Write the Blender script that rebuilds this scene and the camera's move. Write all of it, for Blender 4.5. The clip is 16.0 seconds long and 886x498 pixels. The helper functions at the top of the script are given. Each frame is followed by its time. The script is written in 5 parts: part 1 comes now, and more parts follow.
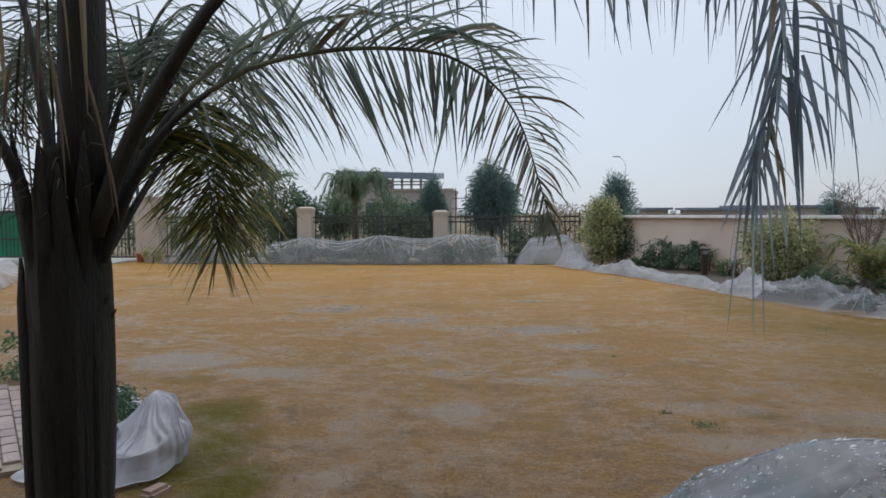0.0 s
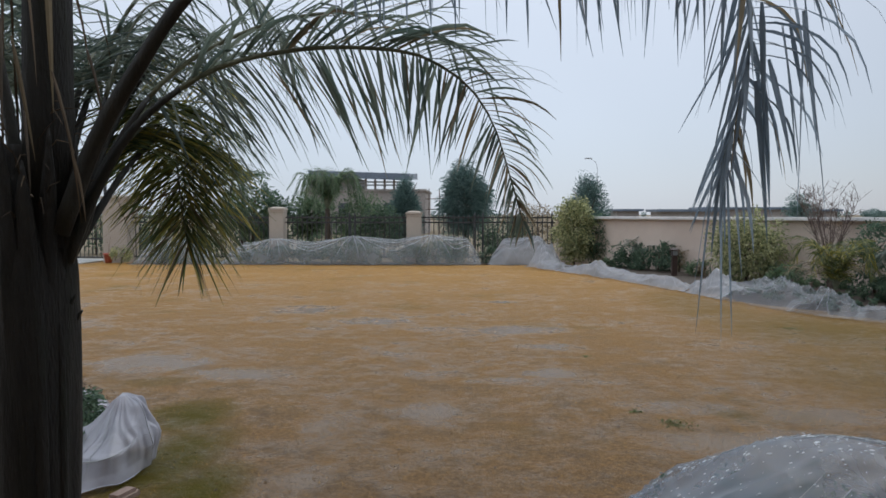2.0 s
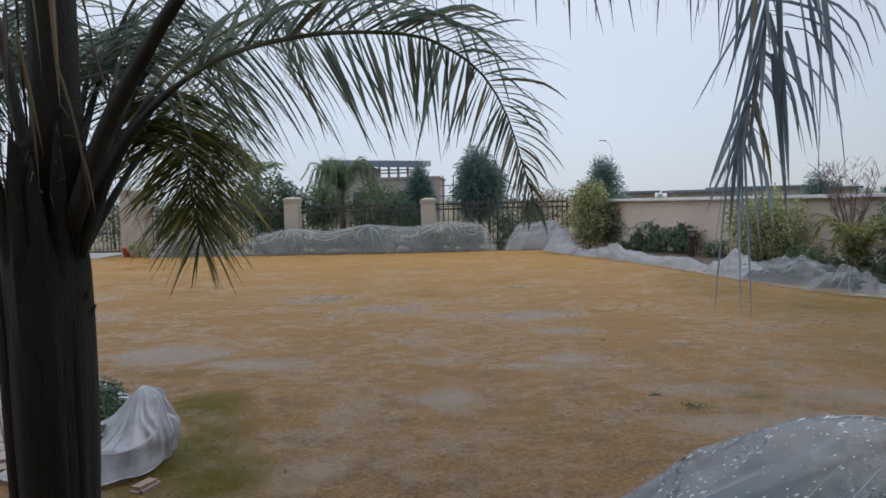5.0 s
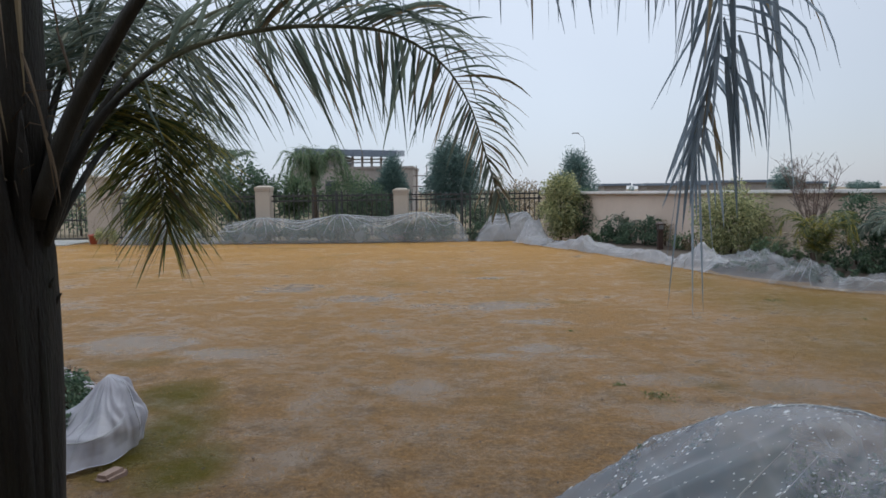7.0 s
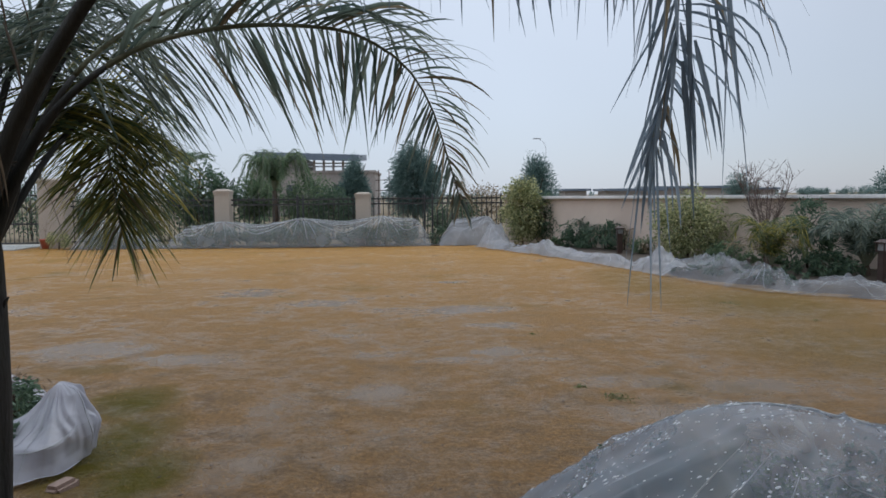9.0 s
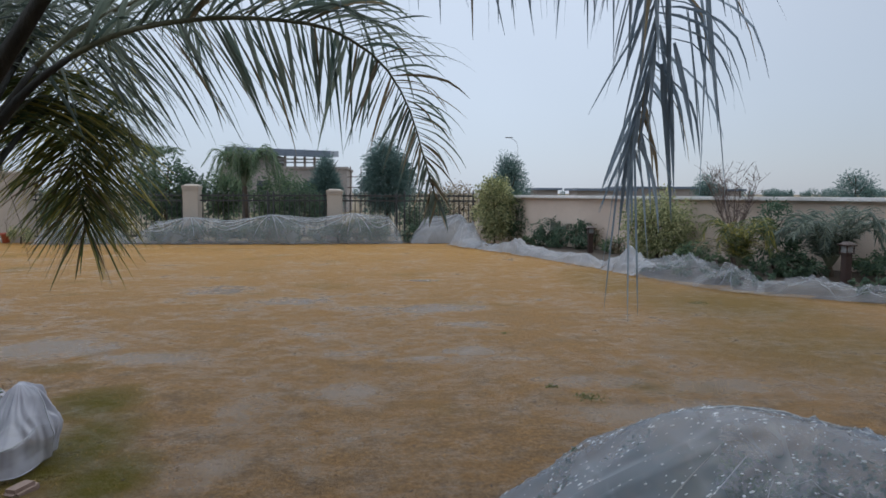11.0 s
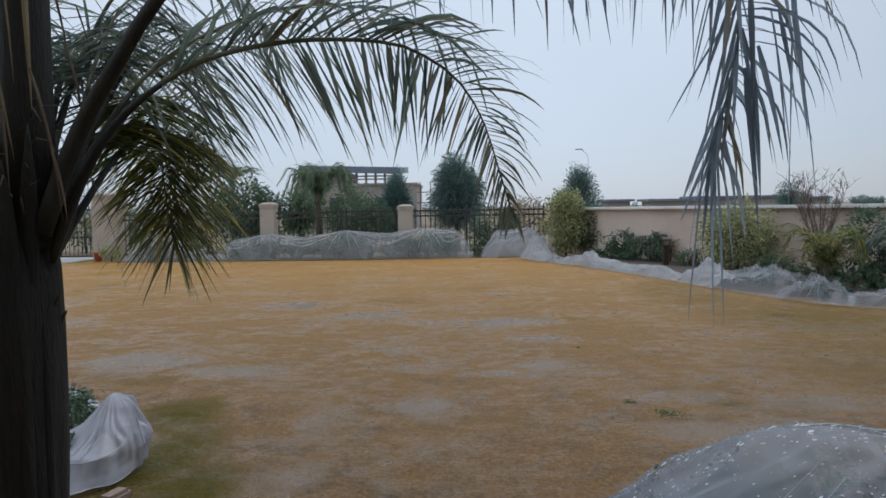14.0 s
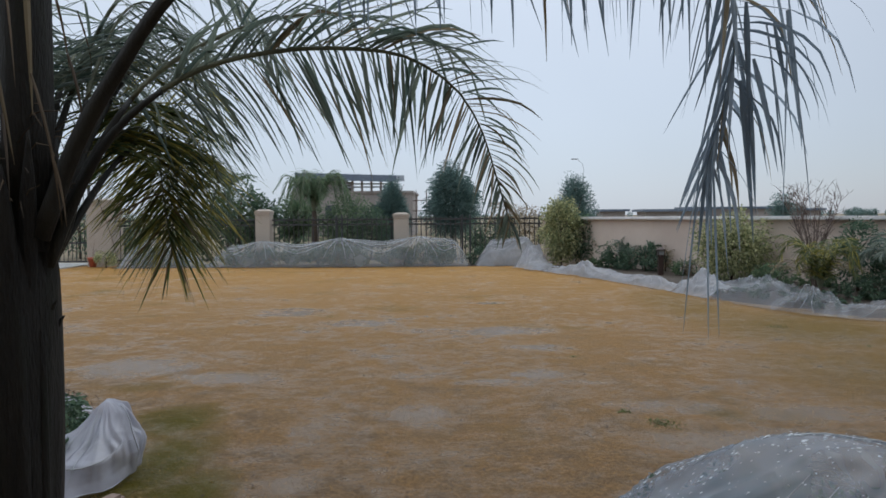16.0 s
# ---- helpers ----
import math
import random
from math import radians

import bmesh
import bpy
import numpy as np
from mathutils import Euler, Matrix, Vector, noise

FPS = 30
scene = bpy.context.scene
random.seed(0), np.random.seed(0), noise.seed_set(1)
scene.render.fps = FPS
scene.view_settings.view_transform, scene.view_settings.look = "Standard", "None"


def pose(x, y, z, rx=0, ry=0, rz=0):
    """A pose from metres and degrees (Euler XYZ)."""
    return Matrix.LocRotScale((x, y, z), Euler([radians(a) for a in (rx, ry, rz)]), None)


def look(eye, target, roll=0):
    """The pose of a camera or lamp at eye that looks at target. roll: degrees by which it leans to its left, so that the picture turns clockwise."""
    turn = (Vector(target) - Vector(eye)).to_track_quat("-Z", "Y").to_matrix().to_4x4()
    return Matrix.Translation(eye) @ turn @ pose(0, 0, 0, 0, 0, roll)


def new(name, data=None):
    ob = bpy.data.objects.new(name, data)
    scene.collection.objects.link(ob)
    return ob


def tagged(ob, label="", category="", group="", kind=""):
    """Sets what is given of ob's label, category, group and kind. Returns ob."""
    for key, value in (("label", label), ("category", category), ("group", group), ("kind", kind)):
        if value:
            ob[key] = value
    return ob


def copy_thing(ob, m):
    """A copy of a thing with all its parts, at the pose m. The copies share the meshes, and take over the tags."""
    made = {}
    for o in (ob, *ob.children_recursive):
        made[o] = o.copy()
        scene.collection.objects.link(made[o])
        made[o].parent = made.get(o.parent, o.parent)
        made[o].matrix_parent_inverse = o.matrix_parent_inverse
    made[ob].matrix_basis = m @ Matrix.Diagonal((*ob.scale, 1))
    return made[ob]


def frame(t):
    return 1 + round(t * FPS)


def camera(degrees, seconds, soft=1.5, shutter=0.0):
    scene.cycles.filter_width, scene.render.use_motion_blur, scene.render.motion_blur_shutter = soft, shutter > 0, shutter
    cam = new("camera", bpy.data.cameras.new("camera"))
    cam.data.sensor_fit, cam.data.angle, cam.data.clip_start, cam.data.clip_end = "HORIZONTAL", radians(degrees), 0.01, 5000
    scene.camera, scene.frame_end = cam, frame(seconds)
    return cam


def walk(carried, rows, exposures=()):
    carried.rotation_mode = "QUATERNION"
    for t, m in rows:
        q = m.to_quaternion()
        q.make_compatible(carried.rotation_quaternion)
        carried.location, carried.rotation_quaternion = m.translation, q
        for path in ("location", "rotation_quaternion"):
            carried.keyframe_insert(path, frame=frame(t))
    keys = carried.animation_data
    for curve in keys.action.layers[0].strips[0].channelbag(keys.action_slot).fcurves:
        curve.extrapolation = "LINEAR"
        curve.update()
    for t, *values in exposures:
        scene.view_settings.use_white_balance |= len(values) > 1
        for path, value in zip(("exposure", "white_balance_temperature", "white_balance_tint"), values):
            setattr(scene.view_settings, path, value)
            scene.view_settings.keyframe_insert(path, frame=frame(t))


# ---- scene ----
PATH = [
    (0, (0.149, -0.087, 1.662), (0.005, 1.906, 1.561), -0.2),
    (0.5, (0.153, -0.089, 1.655), (0.067, 1.906, 1.549), 0.5),
    (1, (0.155, -0.082, 1.656), (0.111, 1.914, 1.547), 0.4),
    (1.5, (0.147, -0.081, 1.657), (0.081, 1.915, 1.547), 0.3),
    (2, (0.15, -0.088, 1.66), (0.083, 1.908, 1.561), 0.0),
    (2.5, (0.15, -0.09, 1.662), (0.05, 1.906, 1.57), -0.4),
    (3, (0.156, -0.092, 1.664), (0.043, 1.903, 1.578), -1.4),
    (3.5, (0.155, -0.08, 1.655), (0.058, 1.916, 1.565), -1.9),
    (6, (0.17, -0.055, 1.66), (0.056, 1.934, 1.487), -1.0),
    (6.5, (0.178, -0.098, 1.664), (0.118, 1.893, 1.481), -0.7),
    (7, (0.189, -0.103, 1.666), (0.154, 1.89, 1.5), -0.7),
    (7.5, (0.188, -0.108, 1.664), (0.17, 1.885, 1.492), -0.7),
    (8, (0.184, -0.102, 1.661), (0.181, 1.891, 1.496), -0.5),
    (8.5, (0.181, -0.095, 1.658), (0.19, 1.899, 1.498), -0.5),
    (9, (0.192, -0.096, 1.656), (0.265, 1.897, 1.502), -0.5),
    (9.2, (0.189, -0.102, 1.652), (0.303, 1.889, 1.498), -0.2),
    (11.3, (0.177, -0.052, 1.665), (0.332, 1.935, 1.504), 0.2),
    (11.5, (0.172, -0.049, 1.663), (0.316, 1.94, 1.503), 0.4),
    (12, (0.17, -0.046, 1.662), (0.268, 1.946, 1.513), 0.0),
    (12.5, (0.16, -0.045, 1.658), (0.176, 1.95, 1.525), -0.6),
    (13, (0.15, -0.052, 1.658), (0.129, 1.944, 1.528), -0.7),
    (13.5, (0.148, -0.053, 1.659), (0.093, 1.943, 1.533), -0.6),
    (14, (0.16, -0.059, 1.661), (0.115, 1.937, 1.542), -0.9),
    (14.5, (0.164, -0.062, 1.661), (0.114, 1.934, 1.543), -1.1),
    (15, (0.164, -0.061, 1.66), (0.121, 1.936, 1.545), -0.9),
    (15.5, (0.159, -0.065, 1.661), (0.128, 1.932, 1.553), -0.5),
    (16, (0.152, -0.074, 1.66), (0.121, 1.924, 1.565), -0.4),
]
cam = camera(65.0, 16.0, soft=1.6)
walk(cam, [(t, look(eye, target, roll)) for t, eye, target, roll in PATH],
     exposures=[(0, 0.20, 6080, 9), (3.5, 0.13, 5960, 9), (7, 0.22, 5980, 9), (9, 0.14, 5920, 9), (12, 0.09, 5800, 8), (16, 0.11, 5920, 8)])

# ---- light ----
world = bpy.data.worlds.new("overcast_sky")
scene.world = world
world.use_nodes = True
wn, wl = world.node_tree.nodes, world.node_tree.links
wn.clear()
w_out = wn.new("ShaderNodeOutputWorld")
w_sky = wn.new("ShaderNodeTexSky")
w_sky.sky_type = "NISHITA"
w_sky.sun_disc = False
w_sky.sun_elevation, w_sky.sun_rotation = radians(48), radians(35)
w_bg = wn.new("ShaderNodeBackground")
w_bg.inputs["Strength"].default_value = 0.014
wl.new(w_sky.outputs[0], w_bg.inputs["Color"])
# cloud deck: brighter towards the zenith
w_tc = wn.new("ShaderNodeTexCoord")
w_sep = wn.new("ShaderNodeSeparateXYZ")
wl.new(w_tc.outputs["Generated"], w_sep.inputs[0])
w_ramp = wn.new("ShaderNodeValToRGB")
w_ramp.color_ramp.elements[0].position, w_ramp.color_ramp.elements[0].color = 0.0, (0.47, 0.50, 0.548, 1)
w_ramp.color_ramp.elements[1].position, w_ramp.color_ramp.elements[1].color = 1.0, (1.02, 1.03, 1.06, 1)
for w_at, w_col in ((0.12, (0.545, 0.572, 0.615, 1)), (0.28, (0.60, 0.622, 0.66, 1))):
    w_ramp.color_ramp.elements.new(w_at).color = w_col
wl.new(w_sep.outputs["Z"], w_ramp.inputs[0])
w_noise = wn.new("ShaderNodeTexNoise")
w_noise.inputs["Scale"].default_value = 2.2
w_noise.inputs["Detail"].default_value = 3
wl.new(w_tc.outputs["Generated"], w_noise.inputs["Vector"])
w_map = wn.new("ShaderNodeMapRange")
w_map.inputs["To Min"].default_value, w_map.inputs["To Max"].default_value = 0.90, 1.10
wl.new(w_noise.outputs[0], w_map.inputs["Value"])
w_cloud = wn.new("ShaderNodeBackground")
wl.new(w_ramp.outputs[0], w_cloud.inputs["Color"])
# the deck is thicker and greyer towards the east
w_east = wn.new("ShaderNodeMapRange")
w_east.interpolation_type = "SMOOTHSTEP"
for w_key, w_val in (("From Min", 0.05), ("From Max", 0.75), ("To Min", 1.0), ("To Max", 0.66)):
    w_east.inputs[w_key].default_value = w_val
wl.new(w_sep.outputs["X"], w_east.inputs["Value"])
w_deck = wn.new("ShaderNodeMath")
w_deck.operation = "MULTIPLY"
wl.new(w_map.outputs[0], w_deck.inputs[0])
wl.new(w_east.outputs[0], w_deck.inputs[1])
wl.new(w_deck.outputs[0], w_cloud.inputs["Strength"])
w_add = wn.new("ShaderNodeAddShader")
wl.new(w_bg.outputs[0], w_add.inputs[0])
wl.new(w_cloud.outputs[0], w_add.inputs[1])
wl.new(w_add.outputs[0], w_out.inputs["Surface"])

sun = new("sun", bpy.data.lights.new("sun", "SUN"))
sun.data.energy, sun.data.angle, sun.data.color = 0.6, radians(40), (1.0, 0.96, 0.9)
sun.matrix_world = look((8, 14, 18), (0, 6, 0))


# ---- materials ----
def nodes_of(name):
    m = bpy.data.materials.new(name)
    m.use_nodes = True
    n, l = m.node_tree.nodes, m.node_tree.links
    return m, n, l, n["Principled BSDF"], n["Material Output"]


def ramp(n, l, src, a, b, p0=0.3, p1=0.7):
    r = n.new("ShaderNodeValToRGB")
    r.color_ramp.elements[0].position, r.color_ramp.elements[0].color = p0, (*a, 1)
    r.color_ramp.elements[1].position, r.color_ramp.elements[1].color = p1, (*b, 1)
    l.new(src, r.inputs[0])
    return r.outputs[0]


def noise_tex(n, l, scale, detail=4, vec=None, rough=0.55):
    t = n.new("ShaderNodeTexNoise")
    t.inputs["Scale"].default_value, t.inputs["Detail"].default_value = scale, detail
    t.inputs["Roughness"].default_value = rough
    if vec is not None:
        l.new(vec, t.inputs["Vector"])
    return t.outputs[0]


def mixc(n, l, fac, a, b, mode="MIX"):
    m = n.new("ShaderNodeMix")
    m.data_type, m.blend_type = "RGBA", mode
    for s, v in ((m.inputs[0], fac), (m.inputs[6], a), (m.inputs[7], b)):
        if isinstance(v, (int, float)):
            s.default_value = v
        elif isinstance(v, tuple):
            s.default_value = (*v, 1)
        else:
            l.new(v, s)
    return m.outputs[2]


def math_node(n, l, op, a, b=0.0, c=0.0, clamp=False):
    m = n.new("ShaderNodeMath")
    m.operation, m.use_clamp = op, clamp
    for s, v in zip(m.inputs, (a, b, c)):
        if isinstance(v, (int, float)):
            s.default_value = v
        else:
            l.new(v, s)
    return m.outputs[0]


def surf(name, a, b, scale=4.0, rough=0.7, fine=60.0, bump=0.3, metal=0.0, stain=None, vary=0.0, island=False, stretch=None):
    """Two tones at a large scale, grain at a fine one, relief from the grain."""
    m, n, l, p, out = nodes_of(name)
    tc = n.new("ShaderNodeTexCoord")
    vec = tc.outputs["Object"]
    if stretch:
        mp = n.new("ShaderNodeMapping")
        mp.inputs["Scale"].default_value = stretch
        l.new(vec, mp.inputs[0])
        vec = mp.outputs[0]
    big, small = noise_tex(n, l, scale, 5, vec), noise_tex(n, l, fine, 3, vec)
    col = ramp(n, l, big, a, b)
    col = mixc(n, l, 0.35, col, ramp(n, l, small, tuple(c * 0.6 for c in a), tuple(min(1, c * 1.25) for c in b)))
    if stain:
        col = mixc(n, l, ramp(n, l, noise_tex(n, l, scale * 0.37, 6, vec, 0.7), (0, 0, 0), (0.7, 0.7, 0.7), 0.5, 0.68), col, stain)
    if vary:
        src = n.new("ShaderNodeNewGeometry").outputs["Random Per Island"] if island else n.new("ShaderNodeObjectInfo").outputs["Random"]
        hsv = n.new("ShaderNodeHueSaturation")
        l.new(col, hsv.inputs["Color"])
        l.new(math_node(n, l, "MULTIPLY_ADD", src, 2 * vary, 1 - vary), hsv.inputs["Value"])
        l.new(math_node(n, l, "MULTIPLY_ADD", src, vary * 0.12, 0.5 - vary * 0.06), hsv.inputs["Hue"])
        col = hsv.outputs[0]
    l.new(col, p.inputs["Base Color"])
    l.new(math_node(n, l, "MULTIPLY_ADD", small, 0.25, rough - 0.12), p.inputs["Roughness"])
    p.inputs["Metallic"].default_value = metal
    bp = n.new("ShaderNodeBump")
    bp.inputs["Strength"].default_value, bp.inputs["Distance"].default_value = bump, 0.01
    l.new(small, bp.inputs["Height"])
    l.new(bp.outputs[0], p.inputs["Normal"])
    return m


def leaf(name, a, b, rough=0.45, through_light=0.3, vary=0.35, p0=0.1, p1=0.9):
    m, n, l, p, out = nodes_of(name)
    geo = n.new("ShaderNodeNewGeometry")
    obj = n.new("ShaderNodeObjectInfo")
    tc = n.new("ShaderNodeTexCoord")
    r = math_node(n, l, "FRACT", math_node(n, l, "ADD", geo.outputs["Random Per Island"], obj.outputs["Random"]))
    col = ramp(n, l, r, a, b, p0, p1)
    col = mixc(n, l, 0.3, col, ramp(n, l, noise_tex(n, l, 9, 3, tc.outputs["Object"]), tuple(c * 0.5 for c in a), b), "MIX")
    hsv = n.new("ShaderNodeHueSaturation")
    l.new(col, hsv.inputs["Color"])
    l.new(math_node(n, l, "MULTIPLY_ADD", r, vary, 1 - vary / 2), hsv.inputs["Value"])
    l.new(hsv.outputs[0], p.inputs["Base Color"])
    p.inputs["Roughness"].default_value = rough
    tr = n.new("ShaderNodeBsdfTranslucent")
    l.new(hsv.outputs[0], tr.inputs["Color"])
    mx = n.new("ShaderNodeMixShader")
    mx.inputs[0].default_value = through_light
    l.new(p.outputs[0], mx.inputs[1])
    l.new(tr.outputs[0], mx.inputs[2])
    l.new(mx.outputs[0], out.inputs["Surface"])
    return m


def film(name, colour, clear, rough=0.22, crease=9.0, dirt=(0.45, 0.42, 0.36), mark_share=1.0, relief=0.9, vary=0.5, facet=0.0, glow=0.4):
    """Polythene: a clear share, a milky share that lets light through, and gloss."""
    m, n, l, p, out = nodes_of(name)
    tc = n.new("ShaderNodeTexCoord")
    vec = tc.outputs["Object"]
    wr = noise_tex(n, l, crease, 2, vec, 0.5)
    fold = math_node(n, l, "ABSOLUTE", math_node(n, l, "SUBTRACT", noise_tex(n, l, crease * 0.6, 3, vec), 0.5))
    # sharp pale crease lines at two scales, crinkle highlights put into the colour
    lines = None
    for k, sharp, run in ((crease * 0.5, 0.03, (1.0, 1.6, 0.25)), (crease * 0.9, 0.035, (1.5, 0.35, 0.9))):
        mp = n.new("ShaderNodeMapping")
        mp.inputs["Scale"].default_value = run
        mp.inputs["Rotation"].default_value = (0.3, 0.2, 0.5)
        l.new(vec, mp.inputs[0])
        away = math_node(n, l, "ABSOLUTE", math_node(n, l, "SUBTRACT", noise_tex(n, l, k, 1, mp.outputs[0]), 0.5))
        mark = math_node(n, l, "SUBTRACT", 1.0, math_node(n, l, "MULTIPLY", away, 1 / sharp), clamp=True)
        lines = mark if lines is None else math_node(n, l, "MAXIMUM", lines, math_node(n, l, "MULTIPLY", mark, 0.6))
    base = mixc(n, l, ramp(n, l, noise_tex(n, l, 2.3, 6, vec, 0.7), (0, 0, 0), (0.6, 0.6, 0.6), 0.52, 0.75), colour, dirt)
    l.new(mixc(n, l, math_node(n, l, "MULTIPLY", lines, 0.4 * mark_share), base, (0.78, 0.80, 0.83)), p.inputs["Base Color"])
    p.inputs["Roughness"].default_value = rough
    p.inputs["IOR"].default_value = 1.5
    bp = n.new("ShaderNodeBump")
    bp.inputs["Strength"].default_value, bp.inputs["Distance"].default_value = relief, 0.05
    rise = math_node(n, l, "MULTIPLY_ADD", fold, -2.2, math_node(n, l, "MULTIPLY", wr, 0.6))
    # flat facets that meet in sharp ridges, as crumpled film has
    if facet:
        bent = n.new("ShaderNodeVectorMath")
        bent.operation = "MULTIPLY_ADD"
        warp = n.new("ShaderNodeTexNoise")
        warp.inputs["Scale"].default_value = 2.0
        l.new(vec, warp.inputs["Vector"])
        l.new(warp.outputs["Color"], bent.inputs[0])
        bent.inputs[1].default_value = (0.5, 0.5, 0.5)
        l.new(vec, bent.inputs[2])
        for k, share in ((crease * 0.6, 1.0), (crease * 1.7, 0.3)):
            mp = n.new("ShaderNodeMapping")
            mp.inputs["Scale"].default_value = (k, k * 0.9, k * 0.55)
            mp.inputs["Rotation"].default_value = (0.5, 0.4, 0.7)
            l.new(bent.outputs[0], mp.inputs[0])
            vo = n.new("ShaderNodeTexVoronoi")
            vo.inputs["Scale"].default_value = 1.0
            l.new(mp.outputs[0], vo.inputs["Vector"])
            rise = math_node(n, l, "MULTIPLY_ADD", vo.outputs["Distance"], facet * share, rise)
    l.new(rise, bp.inputs["Height"])
    l.new(bp.outputs[0], p.inputs["Normal"])
    tl = n.new("ShaderNodeBsdfTranslucent")
    tl.inputs["Color"].default_value = (*colour, 1)
    milky = n.new("ShaderNodeMixShader")
    milky.inputs[0].default_value = glow
    l.new(p.outputs[0], milky.inputs[1])
    l.new(tl.outputs[0], milky.inputs[2])
    tp = n.new("ShaderNodeBsdfTransparent")
    mx = n.new("ShaderNodeMixShader")
    open_share = math_node(n, l, "MULTIPLY_ADD", noise_tex(n, l, 1.6, 2, vec), -vary, clear + vary / 2)
    l.new(math_node(n, l, "MULTIPLY_ADD", lines, -0.18 * mark_share, open_share, clamp=True), mx.inputs[0])
    l.new(milky.outputs[0], mx.inputs[1])
    l.new(tp.outputs[0], mx.inputs[2])
    l.new(mx.outputs[0], out.inputs["Surface"])
    return m


def lawn_material():
    """Winter-dormant grass, trodden to mud and soaked, with a film of standing water in the hollows."""
    m, n, l, p, out = nodes_of("dormant_wet_lawn")
    tc = n.new("ShaderNodeTexCoord")
    vec = tc.outputs["Object"]
    big, mid_n = noise_tex(n, l, 0.35, 5, vec, 0.6), noise_tex(n, l, 2.4, 6, vec, 0.65)
    grain, fine = noise_tex(n, l, 28, 5, vec, 0.7), noise_tex(n, l, 110, 3, vec, 0.7)
    straw = ramp(n, l, mid_n, (0.37, 0.185, 0.034), (0.65, 0.365, 0.085), 0.3, 0.72)
    mud = ramp(n, l, grain, (0.098, 0.063, 0.032), (0.225, 0.147, 0.077))
    sep = n.new("ShaderNodeSeparateXYZ")
    l.new(vec, sep.inputs[0])
    # muddier near the house, and darker there with shade put into the colour
    near = math_node(n, l, "MULTIPLY_ADD", sep.outputs["Y"], -0.048, 0.93, clamp=True)
    worn_and_shaded = math_node(n, l, "ADD", math_node(n, l, "MULTIPLY", near, 0.95), math_node(n, l, "MULTIPLY_ADD", mid_n, 1.5, -0.72))
    col = mixc(n, l, math_node(n, l, "MULTIPLY", worn_and_shaded, 1.0, clamp=True), straw, mud)
    col = mixc(n, l, 0.75, col, ramp(n, l, grain, (0.32, 0.30, 0.27), (1.12, 1.12, 1.12), 0.25, 0.7), "MULTIPLY")
    col = mixc(n, l, 0.6, col, ramp(n, l, fine, (0.38, 0.36, 0.34), (1.1, 1.1, 1.1), 0.3, 0.65), "MULTIPLY")
    # a few areas are still green
    green = ramp(n, l, noise_tex(n, l, 0.55, 5, vec, 0.6), (0, 0, 0), (0.55, 0.55, 0.55), 0.58, 0.72)
    for x, y, rx, ry, share in GREENS:
        dx = math_node(n, l, "MULTIPLY", math_node(n, l, "SUBTRACT", sep.outputs["X"], x), 1 / rx)
        dy = math_node(n, l, "MULTIPLY", math_node(n, l, "SUBTRACT", sep.outputs["Y"], y), 1 / ry)
        d = math_node(n, l, "ADD", math_node(n, l, "MULTIPLY", dx, dx), math_node(n, l, "MULTIPLY", dy, dy))
        d = math_node(n, l, "ADD", d, math_node(n, l, "MULTIPLY_ADD", mid_n, 1.6, -0.8))
        green = math_node(n, l, "MAXIMUM", green, math_node(n, l, "MULTIPLY", math_node(n, l, "SUBTRACT", 1.0, d, clamp=True), share))
    col = mixc(n, l, green, col, mixc(n, l, 0.85, col, (0.070, 0.068, 0.006)))
    # shallow hollows that hold water
    hollow = None
    for x, y, rx, ry in POOLS:
        dx = math_node(n, l, "MULTIPLY", math_node(n, l, "SUBTRACT", sep.outputs["X"], x), 1 / rx)
        dy = math_node(n, l, "MULTIPLY", math_node(n, l, "SUBTRACT", sep.outputs["Y"], y), 1 / ry)
        d = math_node(n, l, "ADD", math_node(n, l, "MULTIPLY", dx, dx), math_node(n, l, "MULTIPLY", dy, dy))
        s = math_node(n, l, "SUBTRACT", 1.0, d, clamp=True)
        hollow = s if hollow is None else math_node(n, l, "MAXIMUM", hollow, s)
    streak = n.new("ShaderNodeMapping")
    streak.inputs["Scale"].default_value = (1.0, 1.1, 1.0)
    l.new(vec, streak.inputs[0])
    broken = noise_tex(n, l, 4.2, 8, streak.outputs[0], 0.72)
    broad = noise_tex(n, l, 0.75, 4, streak.outputs[0], 0.55)
    wet = math_node(n, l, "ADD", math_node(n, l, "MULTIPLY", broad, 0.42), math_node(n, l, "MULTIPLY", broken, 0.58))
    wet = math_node(n, l, "ADD", wet, math_node(n, l, "MULTIPLY", hollow, 0.15))
    wet = math_node(n, l, "ADD", wet, math_node(n, l, "MULTIPLY", near, 0.06))
    water = ramp(n, l, wet, (0, 0, 0), (0.85, 0.85, 0.85), 0.558, 0.685)
    water = math_node(n, l, "MULTIPLY", water, math_node(n, l, "MULTIPLY_ADD", green, -0.8, 1.0, clamp=True))
    col = mixc(n, l, water, col, (0.16, 0.11, 0.065))
    l.new(col, p.inputs["Base Color"])
    l.new(ramp(n, l, wet, (0.72, 0.72, 0.72), (0.14, 0.14, 0.14), 0.49, 0.66), p.inputs["Roughness"])
    p.inputs["IOR"].default_value = 1.36
    l.new(math_node(n, l, "MULTIPLY_ADD", green, -0.42, 0.5), p.inputs["Specular IOR Level"])
    bp = n.new("ShaderNodeBump")
    l.new(math_node(n, l, "SUBTRACT", 1.0, math_node(n, l, "MULTIPLY", water, 0.8)), bp.inputs["Strength"])
    bp.inputs["Distance"].default_value = 0.02
    l.new(math_node(n, l, "ADD", grain, math_node(n, l, "MULTIPLY", fine, 0.5)), bp.inputs["Height"])
    l.new(bp.outputs[0], p.inputs["Normal"])
    return m


